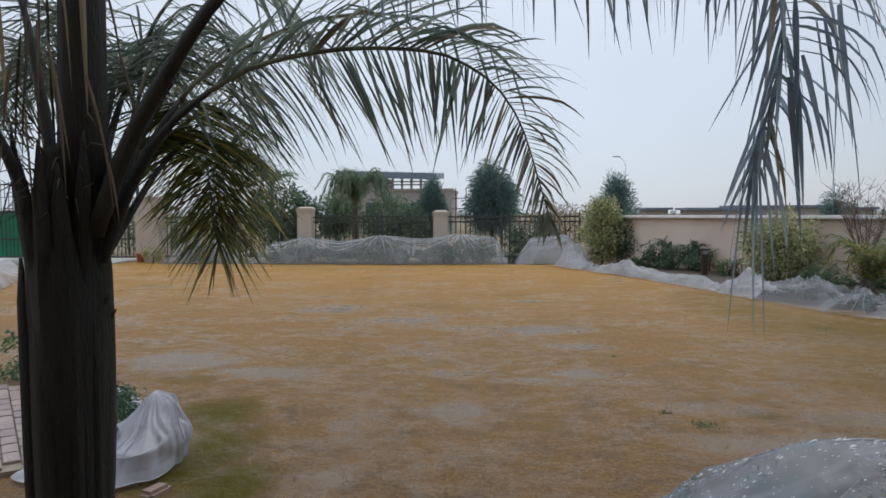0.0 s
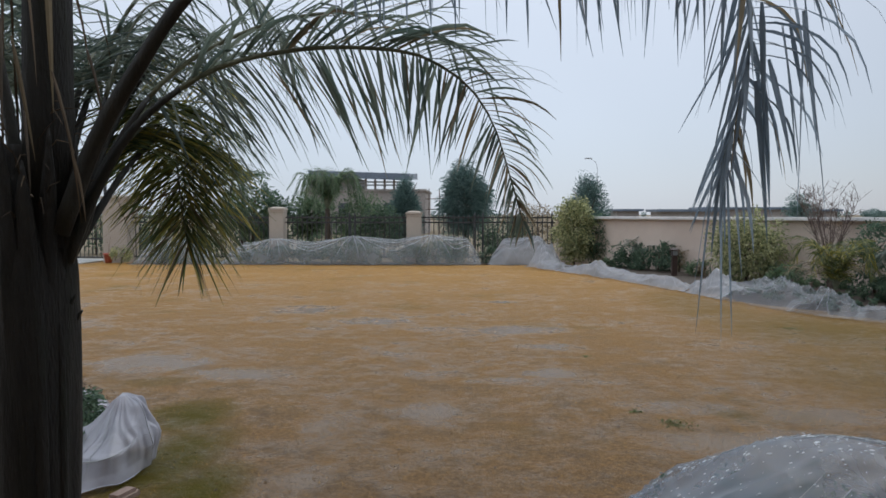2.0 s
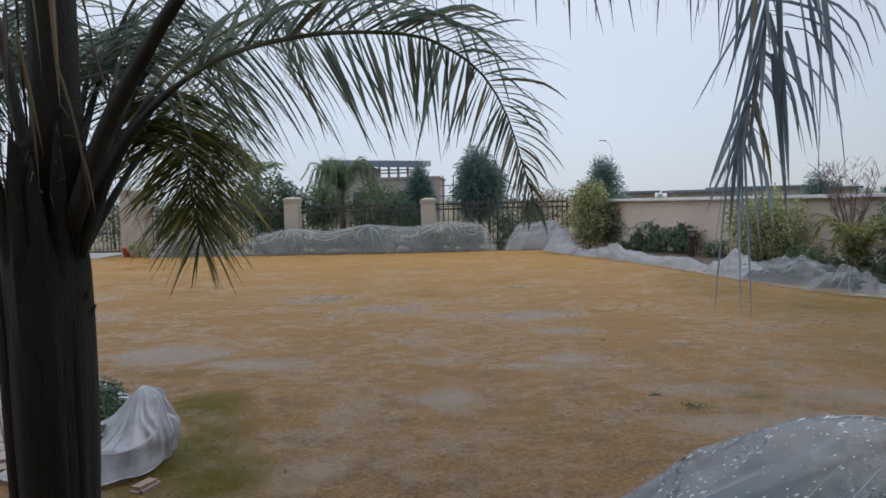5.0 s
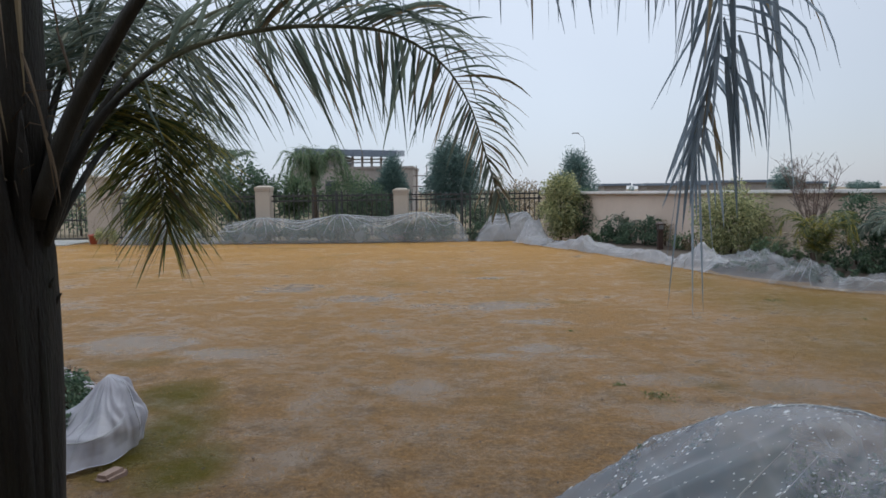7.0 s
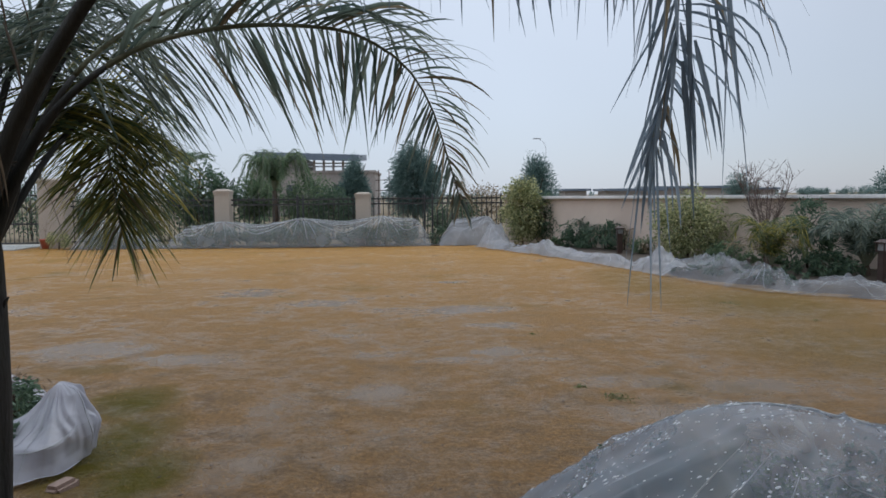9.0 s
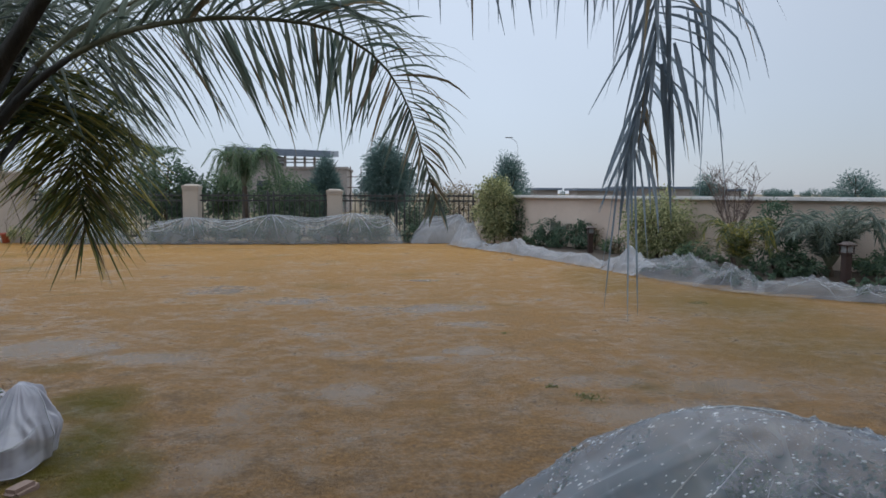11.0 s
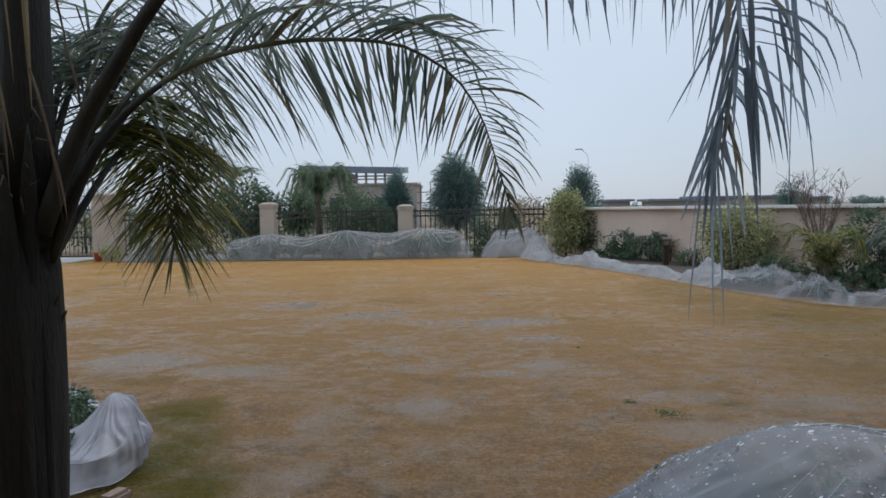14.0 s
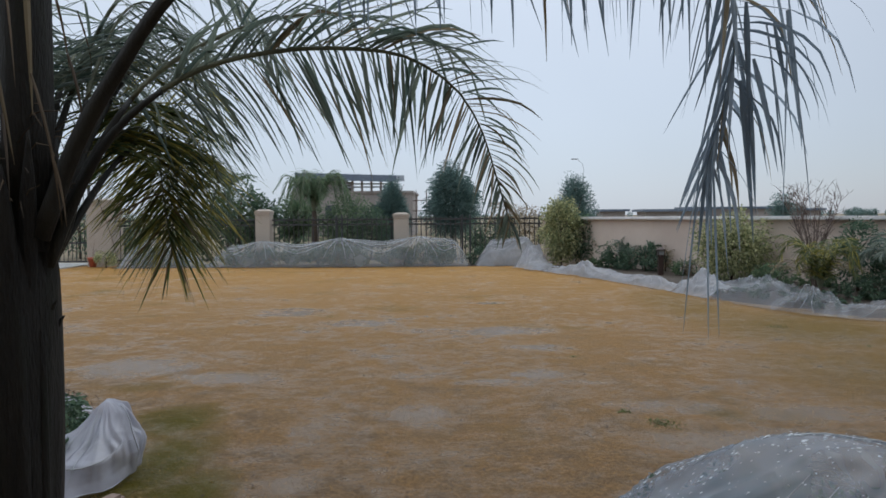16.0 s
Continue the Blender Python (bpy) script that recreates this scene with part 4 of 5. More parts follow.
        v, f = tube([b, b.lerp(e, 0.5) + Vector((0, 0, rng.uniform(0.0, 0.06))), e], [0.003, 0.0025, 0.001], 4)
        part_mesh("fibre", mesh_from("fibre", v, f, M_WITHER), top, "thin dead fibre")


main_palm()


# ---- polythene covers ----
def cover(base, nu, nv, place, material, label, paths=(), radius=0.014):
    """A draped sheet with the bunched folds that lie on it; paths are lines of (u, v)."""
    top = tagged(empty("plastic_cover", *base), label, "plastic sheet", "frost covers over the beds")
    o = Vector(base)
    part_mesh("sheet", sheet_mesh("sheet", nu, nv, lambda u, v: tuple(Vector(place(u, v)) - o), material), top)
    for k, path in enumerate(paths):
        uv = spline([(a, b, 0) for a, b in path], 26)
        pts = [Vector(place(min(1, max(0, q.x)), min(1, max(0, q.y)))) - o + Vector((0, -0.004, 0.004)) for q in uv]
        r = radius * (0.6 + 0.4 * ((k * 7) % 5) / 4)
        v, f = tube(pts, [max(0.0012, r * math.sin(math.pi * (0.06 + 0.9 * i / 26)) ** 0.8 * (0.75 + 0.5 * wobble(i * 0.4, k))) for i in range(27)], 6, 0.5)
        part_mesh("gather", mesh_from("gather", v, f, M_GATHER, True), top, "bunched fold of the film")
    return top


def hedge_cover(name, x0, x1, yc, depth, humps, material, label, seed, back=0.25):
    """Film over a row of low shrubs: humps are (x, height)."""
    def height(x):
        lo, hi = humps[0], humps[-1]
        for a, b in zip(humps, humps[1:]):
            if a[0] <= x <= b[0]:
                t = (x - a[0]) / (b[0] - a[0])
                t = t * t * (3 - 2 * t)
                return a[1] + (b[1] - a[1]) * t
        return lo[1] if x < lo[0] else hi[1]

    tops = [x0] + [b[0] for a, b, c in zip(humps, humps[1:], humps[2:]) if b[1] >= a[1] and b[1] > c[1]] + [x1]

    def place(u, v):
        x = x0 + (x1 - x0) * u
        h = height(x)
        w = v * 2 - 1
        across = max(0.0, 1 - abs(w) ** 2.4)
        tent = across ** 0.8
        z = h * tent
        # long swags that hang between the humps
        t = next(((x - a) / (b - a) for a, b in zip(tops, tops[1:]) if a <= x <= b), 0.0)
        dip = 4 * t * (1 - t)
        s1 = (w + 0.30 * dip) * 2.9 + 0.35 * wobble(x * 0.7, w, seed)
        s2 = (w + 0.45 * dip) * 4.6 + 0.5 * wobble(x * 0.9, w, seed + 4)
        high = max(0.0, min(1.0, (w + 0.92 - 0.12 * dip) / 0.3))
        fold = (0.055 * (1 - abs(2 * (s1 % 1.0) - 1)) ** 4 + 0.035 * (1 - abs(2 * (s2 % 1.0) - 1)) ** 5) * high
        fold += 0.05 * (1 - abs(2 * ((x * 0.9 + 0.8 * wobble(x * 0.5, w, seed)) % 1.0) - 1)) ** 5 * (1 - high)
        sag = 0.03 * wobble(x * 1.2, w * 1.5, seed)
        z += (fold * 0.8 + sag) * tent + 0.012
        y = yc + w * depth / 2 - (fold * 1.4 - 0.05) * (0.5 + 0.5 * abs(w)) + (0.12 * wobble(x * 1.1, seed, 2) if w < -0.7 else 0)
        ends = min(u, 1 - u) * (x1 - x0)
        z *= min(1, 0.05 + ends / 0.5) ** 0.5
        return (x, y, max(z, 0.014))
    span = x1 - x0
    share = [(x - x0) / span for x in tops]
    paths = []
    for a, b in zip(share, share[1:]):
        if (b - a) * span < 0.5:
            continue
        for k in range(5):
            deep = 0.06 + 0.075 * k + 0.03 * wobble(a * 9, k, seed)
            skew = 0.5 + 0.15 * wobble(a * 7, k * 3, seed)
            paths.append([(a + (b - a) * 0.04, 0.50 - 0.015 * k), (a + (b - a) * (skew - 0.22), 0.50 - deep * 0.75), (a + (b - a) * skew, 0.50 - deep), (a + (b - a) * (skew + 0.25), 0.50 - deep * 0.7), (a + (b - a) * 0.96, 0.50 - 0.015 * k)])
    for x in tops[1:-1]:
        u = (x - x0) / span
        for du in (-0.5, -0.2, 0.25, 0.6):
            paths.append([(u, 0.47), (u + du * 0.35 / span, 0.30), (u + du / span, 0.05)])
    # the rolled top edge runs the whole length
    paths.append([(i / 12, 0.50 + 0.02 * wobble(i * 0.9, seed)) for i in range(13)])
    return cover(((x0 + x1) / 2, yc, 0), max(24, int(span / 0.05)), 56, place, material, label, paths, 0.016)


hedge_cover("plastic_cover", -11.0, -8.15, 22.98, 1.3, [(-11.0, 0.10), (-10.7, 0.5), (-10.06, 0.87), (-9.2, 0.74), (-8.5, 0.42), (-8.15, 0.1)], M_FILM, "clear polythene sheet domed over a low shrub", 1)
hedge_cover("plastic_cover", -8.12, 0.62, 23.08, 1.2, [(-8.12, 0.10), (-7.7, 0.42), (-7.28, 0.64), (-6.23, 0.80), (-5.6, 0.77), (-4.98, 0.70), (-4.3, 0.79), (-3.64, 0.89), (-2.9, 0.83), (-2.2, 0.78), (-1.6, 0.86), (-0.96, 0.95), (-0.4, 0.87), (0.19, 0.83), (0.62, 0.70)], M_FILM,
            "long clear polythene sheet draped over a hedge", 2)
hedge_cover("plastic_cover", 0.85, 3.1, 23.15, 1.1, [(0.85, 0.12), (1.05, 0.50), (1.45, 0.80), (1.9, 0.82), (2.5, 0.91), (2.9, 0.76), (3.1, 0.35)], M_FILMWHITE, "milky polythene sheet draped over shrubs", 3)

bm = bmesh.new()
box(bm, -11.2, 22.66, -0.05, 3.4, 23.9, 0.03, 0.01)
tagged(part("hedge_bed", bm, M_SOIL, None), "dark wet soil of the bed before the fence", "flower bed", kind="structure")
HEDGE = [(-10.2, 0.55), (-9.6, 0.58), (-9.0, 0.45), (-7.2, 0.42), (-6.6, 0.52), (-6.0, 0.58), (-5.3, 0.48), (-4.4, 0.52), (-3.7, 0.64), (-3.0, 0.58), (-2.1, 0.50), (-1.5, 0.60), (-0.9, 0.68), (-0.2, 0.58)]
for i, (x, h) in enumerate(HEDGE):
    shrub("covered_shrub", x, 23.1, h, 0.74, 1100, 0.07, 0.045, M_LEAFDK, "dark green shrub under the polythene", seed=60 + i, group="covered hedge", lift=0.03)
shrub("small_shrub", 0.80, 23.2, 0.62, 0.5, 500, 0.07, 0.035, M_LEAFDK, "small dark evergreen shrub between the covers", seed=70)
shrub("potted_shrub", -11.45, 22.9, 0.55, 0.7, 600, 0.08, 0.045, M_LEAFVAR, "low yellow-green shrub at the gate pillar", seed=71)


def flower_pot(x, y):
    top = tagged(empty("flower_pot", x, y), "small red terracotta pot with a thin twig", "pot")
    rings = [(0.10, 0.0), (0.15, 0.26), (0.17, 0.27), (0.17, 0.32), (0.145, 0.32), (0.135, 0.27), (0.0, 0.26)]
    vs, fs, n = [], [], 18
    for r, z in rings:
        vs += [(r * math.cos(2 * math.pi * i / n), r * math.sin(2 * math.pi * i / n), z + 0.02) for i in range(n)]
    for j in range(len(rings) - 1):
        fs += [(j * n + i, j * n + (i + 1) % n, (j + 1) * n + (i + 1) % n, (j + 1) * n + i) for i in range(n)]
    fs.append(tuple(reversed(range(n))))
    part_mesh("pot", mesh_from("pot", vs, fs, M_TERRA, True), top)
    v, f = join([tube([(0, 0, 0.25), (0.03, 0, 0.6), (0.1, 0, 0.95)], [0.008, 0.006, 0.002], 5), tube([(0.03, 0, 0.55), (-0.06, 0, 0.8)], [0.005, 0.002], 5)])
    part_mesh("twig", mesh_from("twig", v, f, M_TWIG), top)


flower_pot(-12.05, 23.2)

# bed edge along the wall, from the far corner towards the viewer
EDGE = spline([(2.1, 22.0, 0), (2.45, 21.3, 0), (3.57, 18.7, 0), (4.75, 15.4, 0), (5.15, 13.7, 0), (5.72, 12.0, 0), (6.3, 11.0, 0), (7.7, 9.95, 0), (9.6, 9.1, 0), (12.5, 7.6, 0)], 400)


def bed_soil():
    pts = EDGE[::8]
    n = 10
    vs, fs = [], []
    for i, p in enumerate(pts):
        s = (p - WALL_A).dot(WALL_DIR)
        q = WALL_A + WALL_DIR * max(0.02, s + 1.5)
        q = q + Vector((-WALL_DIR.y, WALL_DIR.x, 0)) * -0.02
        for k in range(n + 1):
            t = k / n
            c = p.lerp(q, t)
            vs.append((c.x + 0.12 * (1 - t), c.y, -0.02 + 0.10 * min(1, t * 4) + 0.05 * wobble(c.x * 3, c.y * 3)))
    for i in range(len(pts) - 1):
        for k in range(n):
            a = i * (n + 1) + k
            fs.append((a, a + n + 1, a + n + 2, a + 1))
    tagged(new("flower_bed", mesh_from("flower_bed", vs, fs, M_SOIL, True)), "dark wet soil of the flower bed along the wall", "flower bed", kind="structure")


bed_soil()


def edge_cover(name, a, b, width, profile, material, label, seed, peaks=()):
    """Film lying along the bed edge between shares a and b of it; profile(u) gives its height, width(u) its reach into the bed."""
    def place(u, v):
        k = (a + (b - a) * u) * 400
        i = min(int(k), 399)
        p = EDGE[i].lerp(EDGE[i + 1], k - i)
        d = (EDGE[i + 1] - EDGE[i]).normalized()
        nrm = Vector((-d.y, d.x, 0))
        w = width(u)
        h = profile(u)
        side = -0.16 + 0.08 * wobble(k * 0.09, seed) + v * w
        prof = math.sin(math.pi * min(1, max(0, (v * 1.12 - 0.02)))) ** 0.8 if 0.02 < v < 0.91 else 0.0
        s = k * 0.055
        fold = 0.13 * (ridge(s * 0.6 + v * 0.8, v * 1.1 - s * 0.3 + seed, 1.7) ** 3 - 0.35) + 0.06 * (ridge(s * 1.3 + v, v * 1.8 - s + seed, 1.8) ** 3 - 0.35) + 0.05 * (ridge(s * 2.9 - v * 1.5, v * 3.4 + s * 0.8 + seed, 1.5) ** 2 - 0.4)
        z = h * prof + fold * (0.3 + prof) * min(1, h * 3 + 0.2) + 0.04
        q = p + nrm * side
        q += Vector((0.05 * wobble(s * 3, v * 4, seed), 0.05 * wobble(s * 3, v * 4, seed + 5), 0))
        lo = 0.02 + 0.09 * min(1, v * 3.5)
        return (q.x, q.y, max(z + lo - 0.04, lo + 0.012 * wobble(s * 8, v * 8)))
    n = max(40, int((b - a) * 18 / 0.05))
    paths = []
    for c in peaks:
        for k, du in enumerate((-0.28, -0.12, 0.05, 0.22)):
            paths.append([(c, 0.42 - 0.02 * (k % 2)), (c + du * 0.45, 0.26 + 0.05 * wobble(k, seed)), (c + du, 0.04)])
    q = EDGE[int((a + b) * 200)]
    return cover((q.x, q.y, 0), n, 30, place, material, label, paths, 0.007)


def bump_at(u, c, w):
    return max(0.0, 1 - abs(u - c) / (w * 1.7)) ** 1.3


edge_cover("plastic_cover", 0.01, 0.17, lambda u: 1.6 - 0.9 * u, lambda u: 0.05 + 0.62 * bump_at(u, 0.40, 0.26), M_FILMWHITE, "milky polythene sheet peaked over a shrub at the bed corner", 4, (0.40,))
edge_cover("plastic_cover", 0.17, 0.365, lambda u: 0.5, lambda u: 0.04 + 0.18 * bump_at(u, 0.30, 0.2) + 0.12 * bump_at(u, 0.75, 0.12), M_FILMWHITE, "crumpled polythene sheet lying along the bed edge", 5, (0.30, 0.75))
edge_cover("plastic_cover", 0.355, 0.455, lambda u: 1.0, lambda u: 0.05 + 0.28 * bump_at(u, 0.45, 0.28), M_FILMWHITE, "polythene sheet peaked over a small plant", 6, (0.45,))
edge_cover("plastic_cover", 0.445, 0.57, lambda u: 1.35, lambda u: 0.06 + 0.27 * bump_at(u, 0.5, 0.5), M_FILMTHIN, "clear polythene sheet spread over low plants", 7)
edge_cover("plastic_cover", 0.555, 0.675, lambda u: 1.1, lambda u: 0.05 + 0.26 * bump_at(u, 0.4, 0.28), M_FILMTHIN, "polythene sheet peaked over a small plant", 8, (0.4,))
edge_cover("plastic_cover", 0.665, 1.0, lambda u: 0.85, lambda u: 0.03 + 0.16 * bump_at(u, 0.18, 0.14) + 0.08 * bump_at(u, 0.5, 0.2), M_FILMTHIN, "crumpled polythene sheet lying along the bed edge", 9, (0.18, 0.5))


# ---- planting along the wall ----
shrub("variegated_shrub", 3.62, 22.4, 1.98, 1.2, 6000, 0.10, 0.055, M_LEAFVAR, "tall bushy shrub with cream-edged leaves at the wall corner", seed=80, lift=0.03)
shrub("green_shrub", 4.4, 22.4, 1.6, 1.0, 2600, 0.09, 0.04, M_LEAFDK, "dark green shrub beside the variegated one", seed=81, lift=0.03)
shrub("variegated_shrub", 6.75, 16.5, 1.50, 1.45, 7500, 0.08, 0.045, M_LEAFVAR, "rounded shrub with yellow variegated leaves", seed=82, lift=0.05)
small_palm("young_palm", 5.35, 20.6, 0.30, 0.06, 11, 1.0, M_FROND, "small dull green palm before the wall", 83, 26, 0.24, (0.6, 1.1), lift=0.05)
shrub("green_shrub", 5.55, 19.6, 0.72, 1.1, 1100, 0.11, 0.05, M_LEAFDK, "low dark broad-leaved shrub in the bed", seed=84, lift=0.05)
shrub("green_shrub", 5.0, 20.7, 0.85, 0.9, 900, 0.10, 0.05, M_LEAFDK, "low dark broad-leaved shrub in the bed", seed=85, lift=0.05)
shrub("brown_shrub", 6.0, 19.2, 0.72, 0.4, 350, 0.06, 0.03, M_STRAW, "small withered brown shrub in the bed", seed=86, lift=0.05)
shrub("brown_shrub", 6.25, 17.9, 0.45, 0.5, 300, 0.06, 0.03, M_LEAFDRY, "small withered pale shrub in the bed", seed=87, lift=0.05)


def bare_shrub(x, y, height, wide, seed, label):
    rng = random.Random(seed)
    top = tagged(empty("bare_shrub", x, y, 0.03), label, "shrub")
    for _ in range(20):
        a, e = rng.uniform(0, 2 * math.pi), wide * rng.uniform(0.15, 0.5)
        hh = height * rng.uniform(0.7, 1.0)
        tip = (math.cos(a) * e, math.sin(a) * e, hh)
        mid_p = (tip[0] * 0.35 + rng.gauss(0, 0.03), tip[1] * 0.35, hh * 0.5)
        lines = [tube([(0, 0, 0), mid_p, tip], [0.011, 0.007, 0.002], 5)]
        for _ in range(12):
            t = rng.uniform(0.35, 0.98)
            b = Vector(mid_p).lerp(Vector(tip), max(0, t * 2 - 1)) if t > 0.5 else Vector(mid_p) * (t * 2)
            e2 = b + Vector((rng.gauss(0, 0.14), rng.gauss(0, 0.14), rng.uniform(0.08, 0.35)))
            lines.append(tube([b, e2], [0.006, 0.0018], 4))
            for _ in range(2):
                b3 = b.lerp(e2, rng.uniform(0.4, 0.9))
                lines.append(tube([b3, b3 + Vector((rng.gauss(0, 0.07), rng.gauss(0, 0.07), rng.uniform(0.04, 0.16)))], [0.004, 0.0012], 3))
        v, f = join(lines)
        part_mesh("branch", mesh_from("branch", v, f, M_TWIG), top)


inward = Vector((WALL_DIR.y, -WALL_DIR.x, 0))
for i, s in enumerate((3.2, 4.5, 6.6, 8.7, 10.1, 11.5, 12.9, 14.4, 15.8)):
    q = WALL_A + WALL_DIR * s + inward * (0.5 + 0.1 * (i % 3))
    shrub("bedding_plant", q.x, q.y, 0.32 + 0.06 * (i % 4), 0.85, 520, 0.08, 0.04, M_LEAFDK if i % 2 else M_LEAFMD, "low dark green bedding plant at the wall foot", "plant", 140 + i, group="bedding along the wall", lift=0.05)
for i, (x, y) in enumerate(((5.75, 14.2), (6.1, 13.3), (6.45, 12.5), (6.5, 11.9), (8.0, 10.5))):
    shrub("bedding_plant", x, y, 0.26, 0.8, 520, 0.07, 0.04, M_LEAFDK, "low dark green plant under the clear film", "plant", 170 + i, group="bedding along the wall", lift=0.04)
bare_shrub(7.85, 14.9, 2.35, 1.7, 88, "leafless twiggy shrub before the wall")
small_palm("young_palm", 6.95, 12.9, 0.22, 0.07, 13, 1.5, M_FRONDY, "young palm with upright dull green fronds", 89, 34, 0.36, (1.15, 1.52), 0.026, lift=0.05)
small_palm("young_palm", 7.35, 13.8, 0.30, 0.06, 8, 1.0, M_STRAW, "young palm with pale yellow drooping fronds", 90, 28, 0.28, (0.4, 0.9), 0.026, lift=0.05)
small_palm("spreading_palm", 8.7, 12.75, 0.20, 0.08, 18, 1.9, M_FROND, "wide dark green palm before the wall", 91, 46, 0.42, (0.5, 1.4), 0.034, lift=0.05)
shrub("green_shrub", 8.35, 14.1, 1.5, 0.8, 1700, 0.10, 0.04, M_LEAFDK, "upright dark green shrub before the wall", seed=92, lift=0.03)
shrub("green_shrub", 7.8, 12.6, 0.45, 1.3, 1200, 0.09, 0.04, M_LEAFDK, "low dark shrub under the palm", seed=93, lift=0.05)
shrub("green_shrub", 9.5, 11.9, 0.5, 1.3, 1100, 0.09, 0.045, M_LEAFDK, "low dark shrub behind the bollard lamp", seed=94, lift=0.05)
shrub("green_shrub", 7.1, 15.0, 0.5, 0.9, 700, 0.08, 0.04, M_LEAFMD, "low green shrub in the bed", seed=95, lift=0.05)
shrub("green_shrub", 10.6, 11.0, 0.6, 1.3, 1100, 0.09, 0.045, M_LEAFMD, "low green shrub in the bed", seed=96, lift=0.05)


def bollard_lamp(x, y):
    top = tagged(empty("bollard_lamp", x, y, 0.02), "brown metal bollard lamp with a capped lantern head", "lamp", "garden bollard lamps")
    bm = bmesh.new()
    box(bm, -0.085, -0.085, 0, 0.085, 0.085, 0.03, 0.005)
    part("base", bm, M_LAMPPOST, top)
    bm = bmesh.new()
    box(bm, -0.065, -0.065, 0.03, 0.065, 0.065, 0.55, 0.008)
    part("post", bm, M_LAMPPOST, top)
    bm = bmesh.new()
    box(bm, -0.095, -0.095, 0.552, 0.095, 0.095, 0.575, 0.005)
    part("collar", bm, M_LAMPPOST, top)
    bm = bmesh.new()
    box(bm, -0.068, -0.068, 0.577, 0.068, 0.068, 0.70, 0.01)
    part("glass", bm, M_LAMPGLASS, top, "frosted lantern glass")
    for sx in (-1, 1):
        for sy in (-1, 1):
            bm = bmesh.new()
            box(bm, sx * 0.078 - 0.008, sy * 0.078 - 0.008, 0.575, sx * 0.078 + 0.008, sy * 0.078 + 0.008, 0.70)
            part("corner_bar", bm, M_LAMPPOST, top)
    bm = bmesh.new()
    box(bm, -0.115, -0.115, 0.70, 0.115, 0.115, 0.725, 0.005)
    bmesh.ops.create_cone(bm, cap_ends=True, segments=4, radius1=0.14, radius2=0.05, depth=0.05, matrix=Matrix.Translation((0, 0, 0.75)) @ Matrix.Rotation(math.pi / 4, 4, "Z"))
    part("roof", bm, M_LAMPPOST, top)
    return top


lamp_1 = bollard_lamp(5.60, 18.3)
copy_thing(lamp_1, pose(8.25, 11.6, 0.06, 0, 0, 12))


# ---- near covers ----
def near_mound():
    cx, cy, rx, ry, hh = 1.34, 2.0, 1.42, 1.1, 0.985
    top = tagged(empty("plastic_mound", cx, cy), "grey polythene sheet with rain drops over a big shrub", "plastic sheet")

    def place(u, v):
        x, y = u * 2 - 1, v * 2 - 1
        hem = 1.06 + 0.05 * wobble(math.atan2(y, x) * 2.2, 0.5)
        x, y = x * math.sqrt(1 - y * y / 2) * hem, y * math.sqrt(1 - x * x / 2) * hem
        r = math.sqrt(x * x + y * y)
        t = max(0.0, 1 - min(1, r / 1.02) ** (1.75 + 0.55 * min(0.0, x)))
        z = hh * t ** 0.88
        crease = ridge(x * 1.1 + y * 0.5, y * 0.9 - x * 0.3, 1.5)
        z += (0.026 * (crease ** 3 - 0.4) + 0.018 * (ridge(x * 1.5 - y, y * 1.8 + x, 1.7) - 0.6) + 0.02 * wobble(x * 1.6, y * 1.6, 9)) * min(1, t * 3)
        # folds that run down from the crown
        ang = math.atan2(y + 0.1, x - 0.1)
        fr = (ang * 2.1 + 0.5 * wobble(x * 1.5, y * 1.5, 4)) % 1.0
        z += 0.055 * (1 - abs(2 * fr - 1)) ** 5 * min(1, t * 3) * min(1, r * 1.6)
        return (x * rx, y * ry, max(z, 0.03 + 0.01 * wobble(x * 9, y * 9)))
    n = 120
    me = sheet_mesh("sheet", n, n, place, M_FILMGREY)
    part_mesh("sheet", me, top)
    for k, path in enumerate(([(0.44, 0.44), (0.30, 0.36), (0.10, 0.33)], [(0.45, 0.41), (0.30, 0.29), (0.13, 0.22)], [(0.46, 0.37), (0.36, 0.24), (0.22, 0.13)], [(0.36, 0.55), (0.6, 0.52), (0.85, 0.40)], [(0.48, 0.36), (0.6, 0.30), (0.78, 0.27)], [(0.5, 0.3), (0.52, 0.2), (0.5, 0.08)])):
        uv = spline([(a, b, 0) for a, b in path], 26)
        v, f = tube([Vector(place(q.x, q.y)) for q in uv], [max(0.001, 0.006 * math.sin(math.pi * (0.05 + 0.9 * i / 26))) for i in range(27)], 6, 0.5)
        part_mesh("gather", mesh_from("gather", v, f, M_GATHER, True), top, "bunched fold of the film")
    rng = random.Random(5)
    dome = []
    for j, (r, h) in enumerate(((1.0, 0.0), (0.75, 0.35), (0.0, 0.5))):
        dome.append((r, h))
    drops = []
    for _ in range(4200):
        u, v = rng.uniform(0.05, 0.95), rng.uniform(0.05, 0.8)
        p = Vector(place(u, v))
        if p.z < 0.3:
            continue
        e = 0.004
        px = Vector(place(u + e, v)) - p
        py = Vector(place(u, v + e)) - p
        nrm = px.cross(py).normalized()
        a = px.normalized()
        b = nrm.cross(a)
        s = 0.0013 + 0.0036 * rng.random() ** 2.4
        st = rng.uniform(1.0, 2.6)
        vs = []
        k = 6
        for r, h in dome[:2]:
            vs += [p + (a * math.cos(2 * math.pi * i / k) * st + b * math.sin(2 * math.pi * i / k)) * r * s + nrm * h * s for i in range(k)]
        vs.append(p + nrm * 0.55 * s)
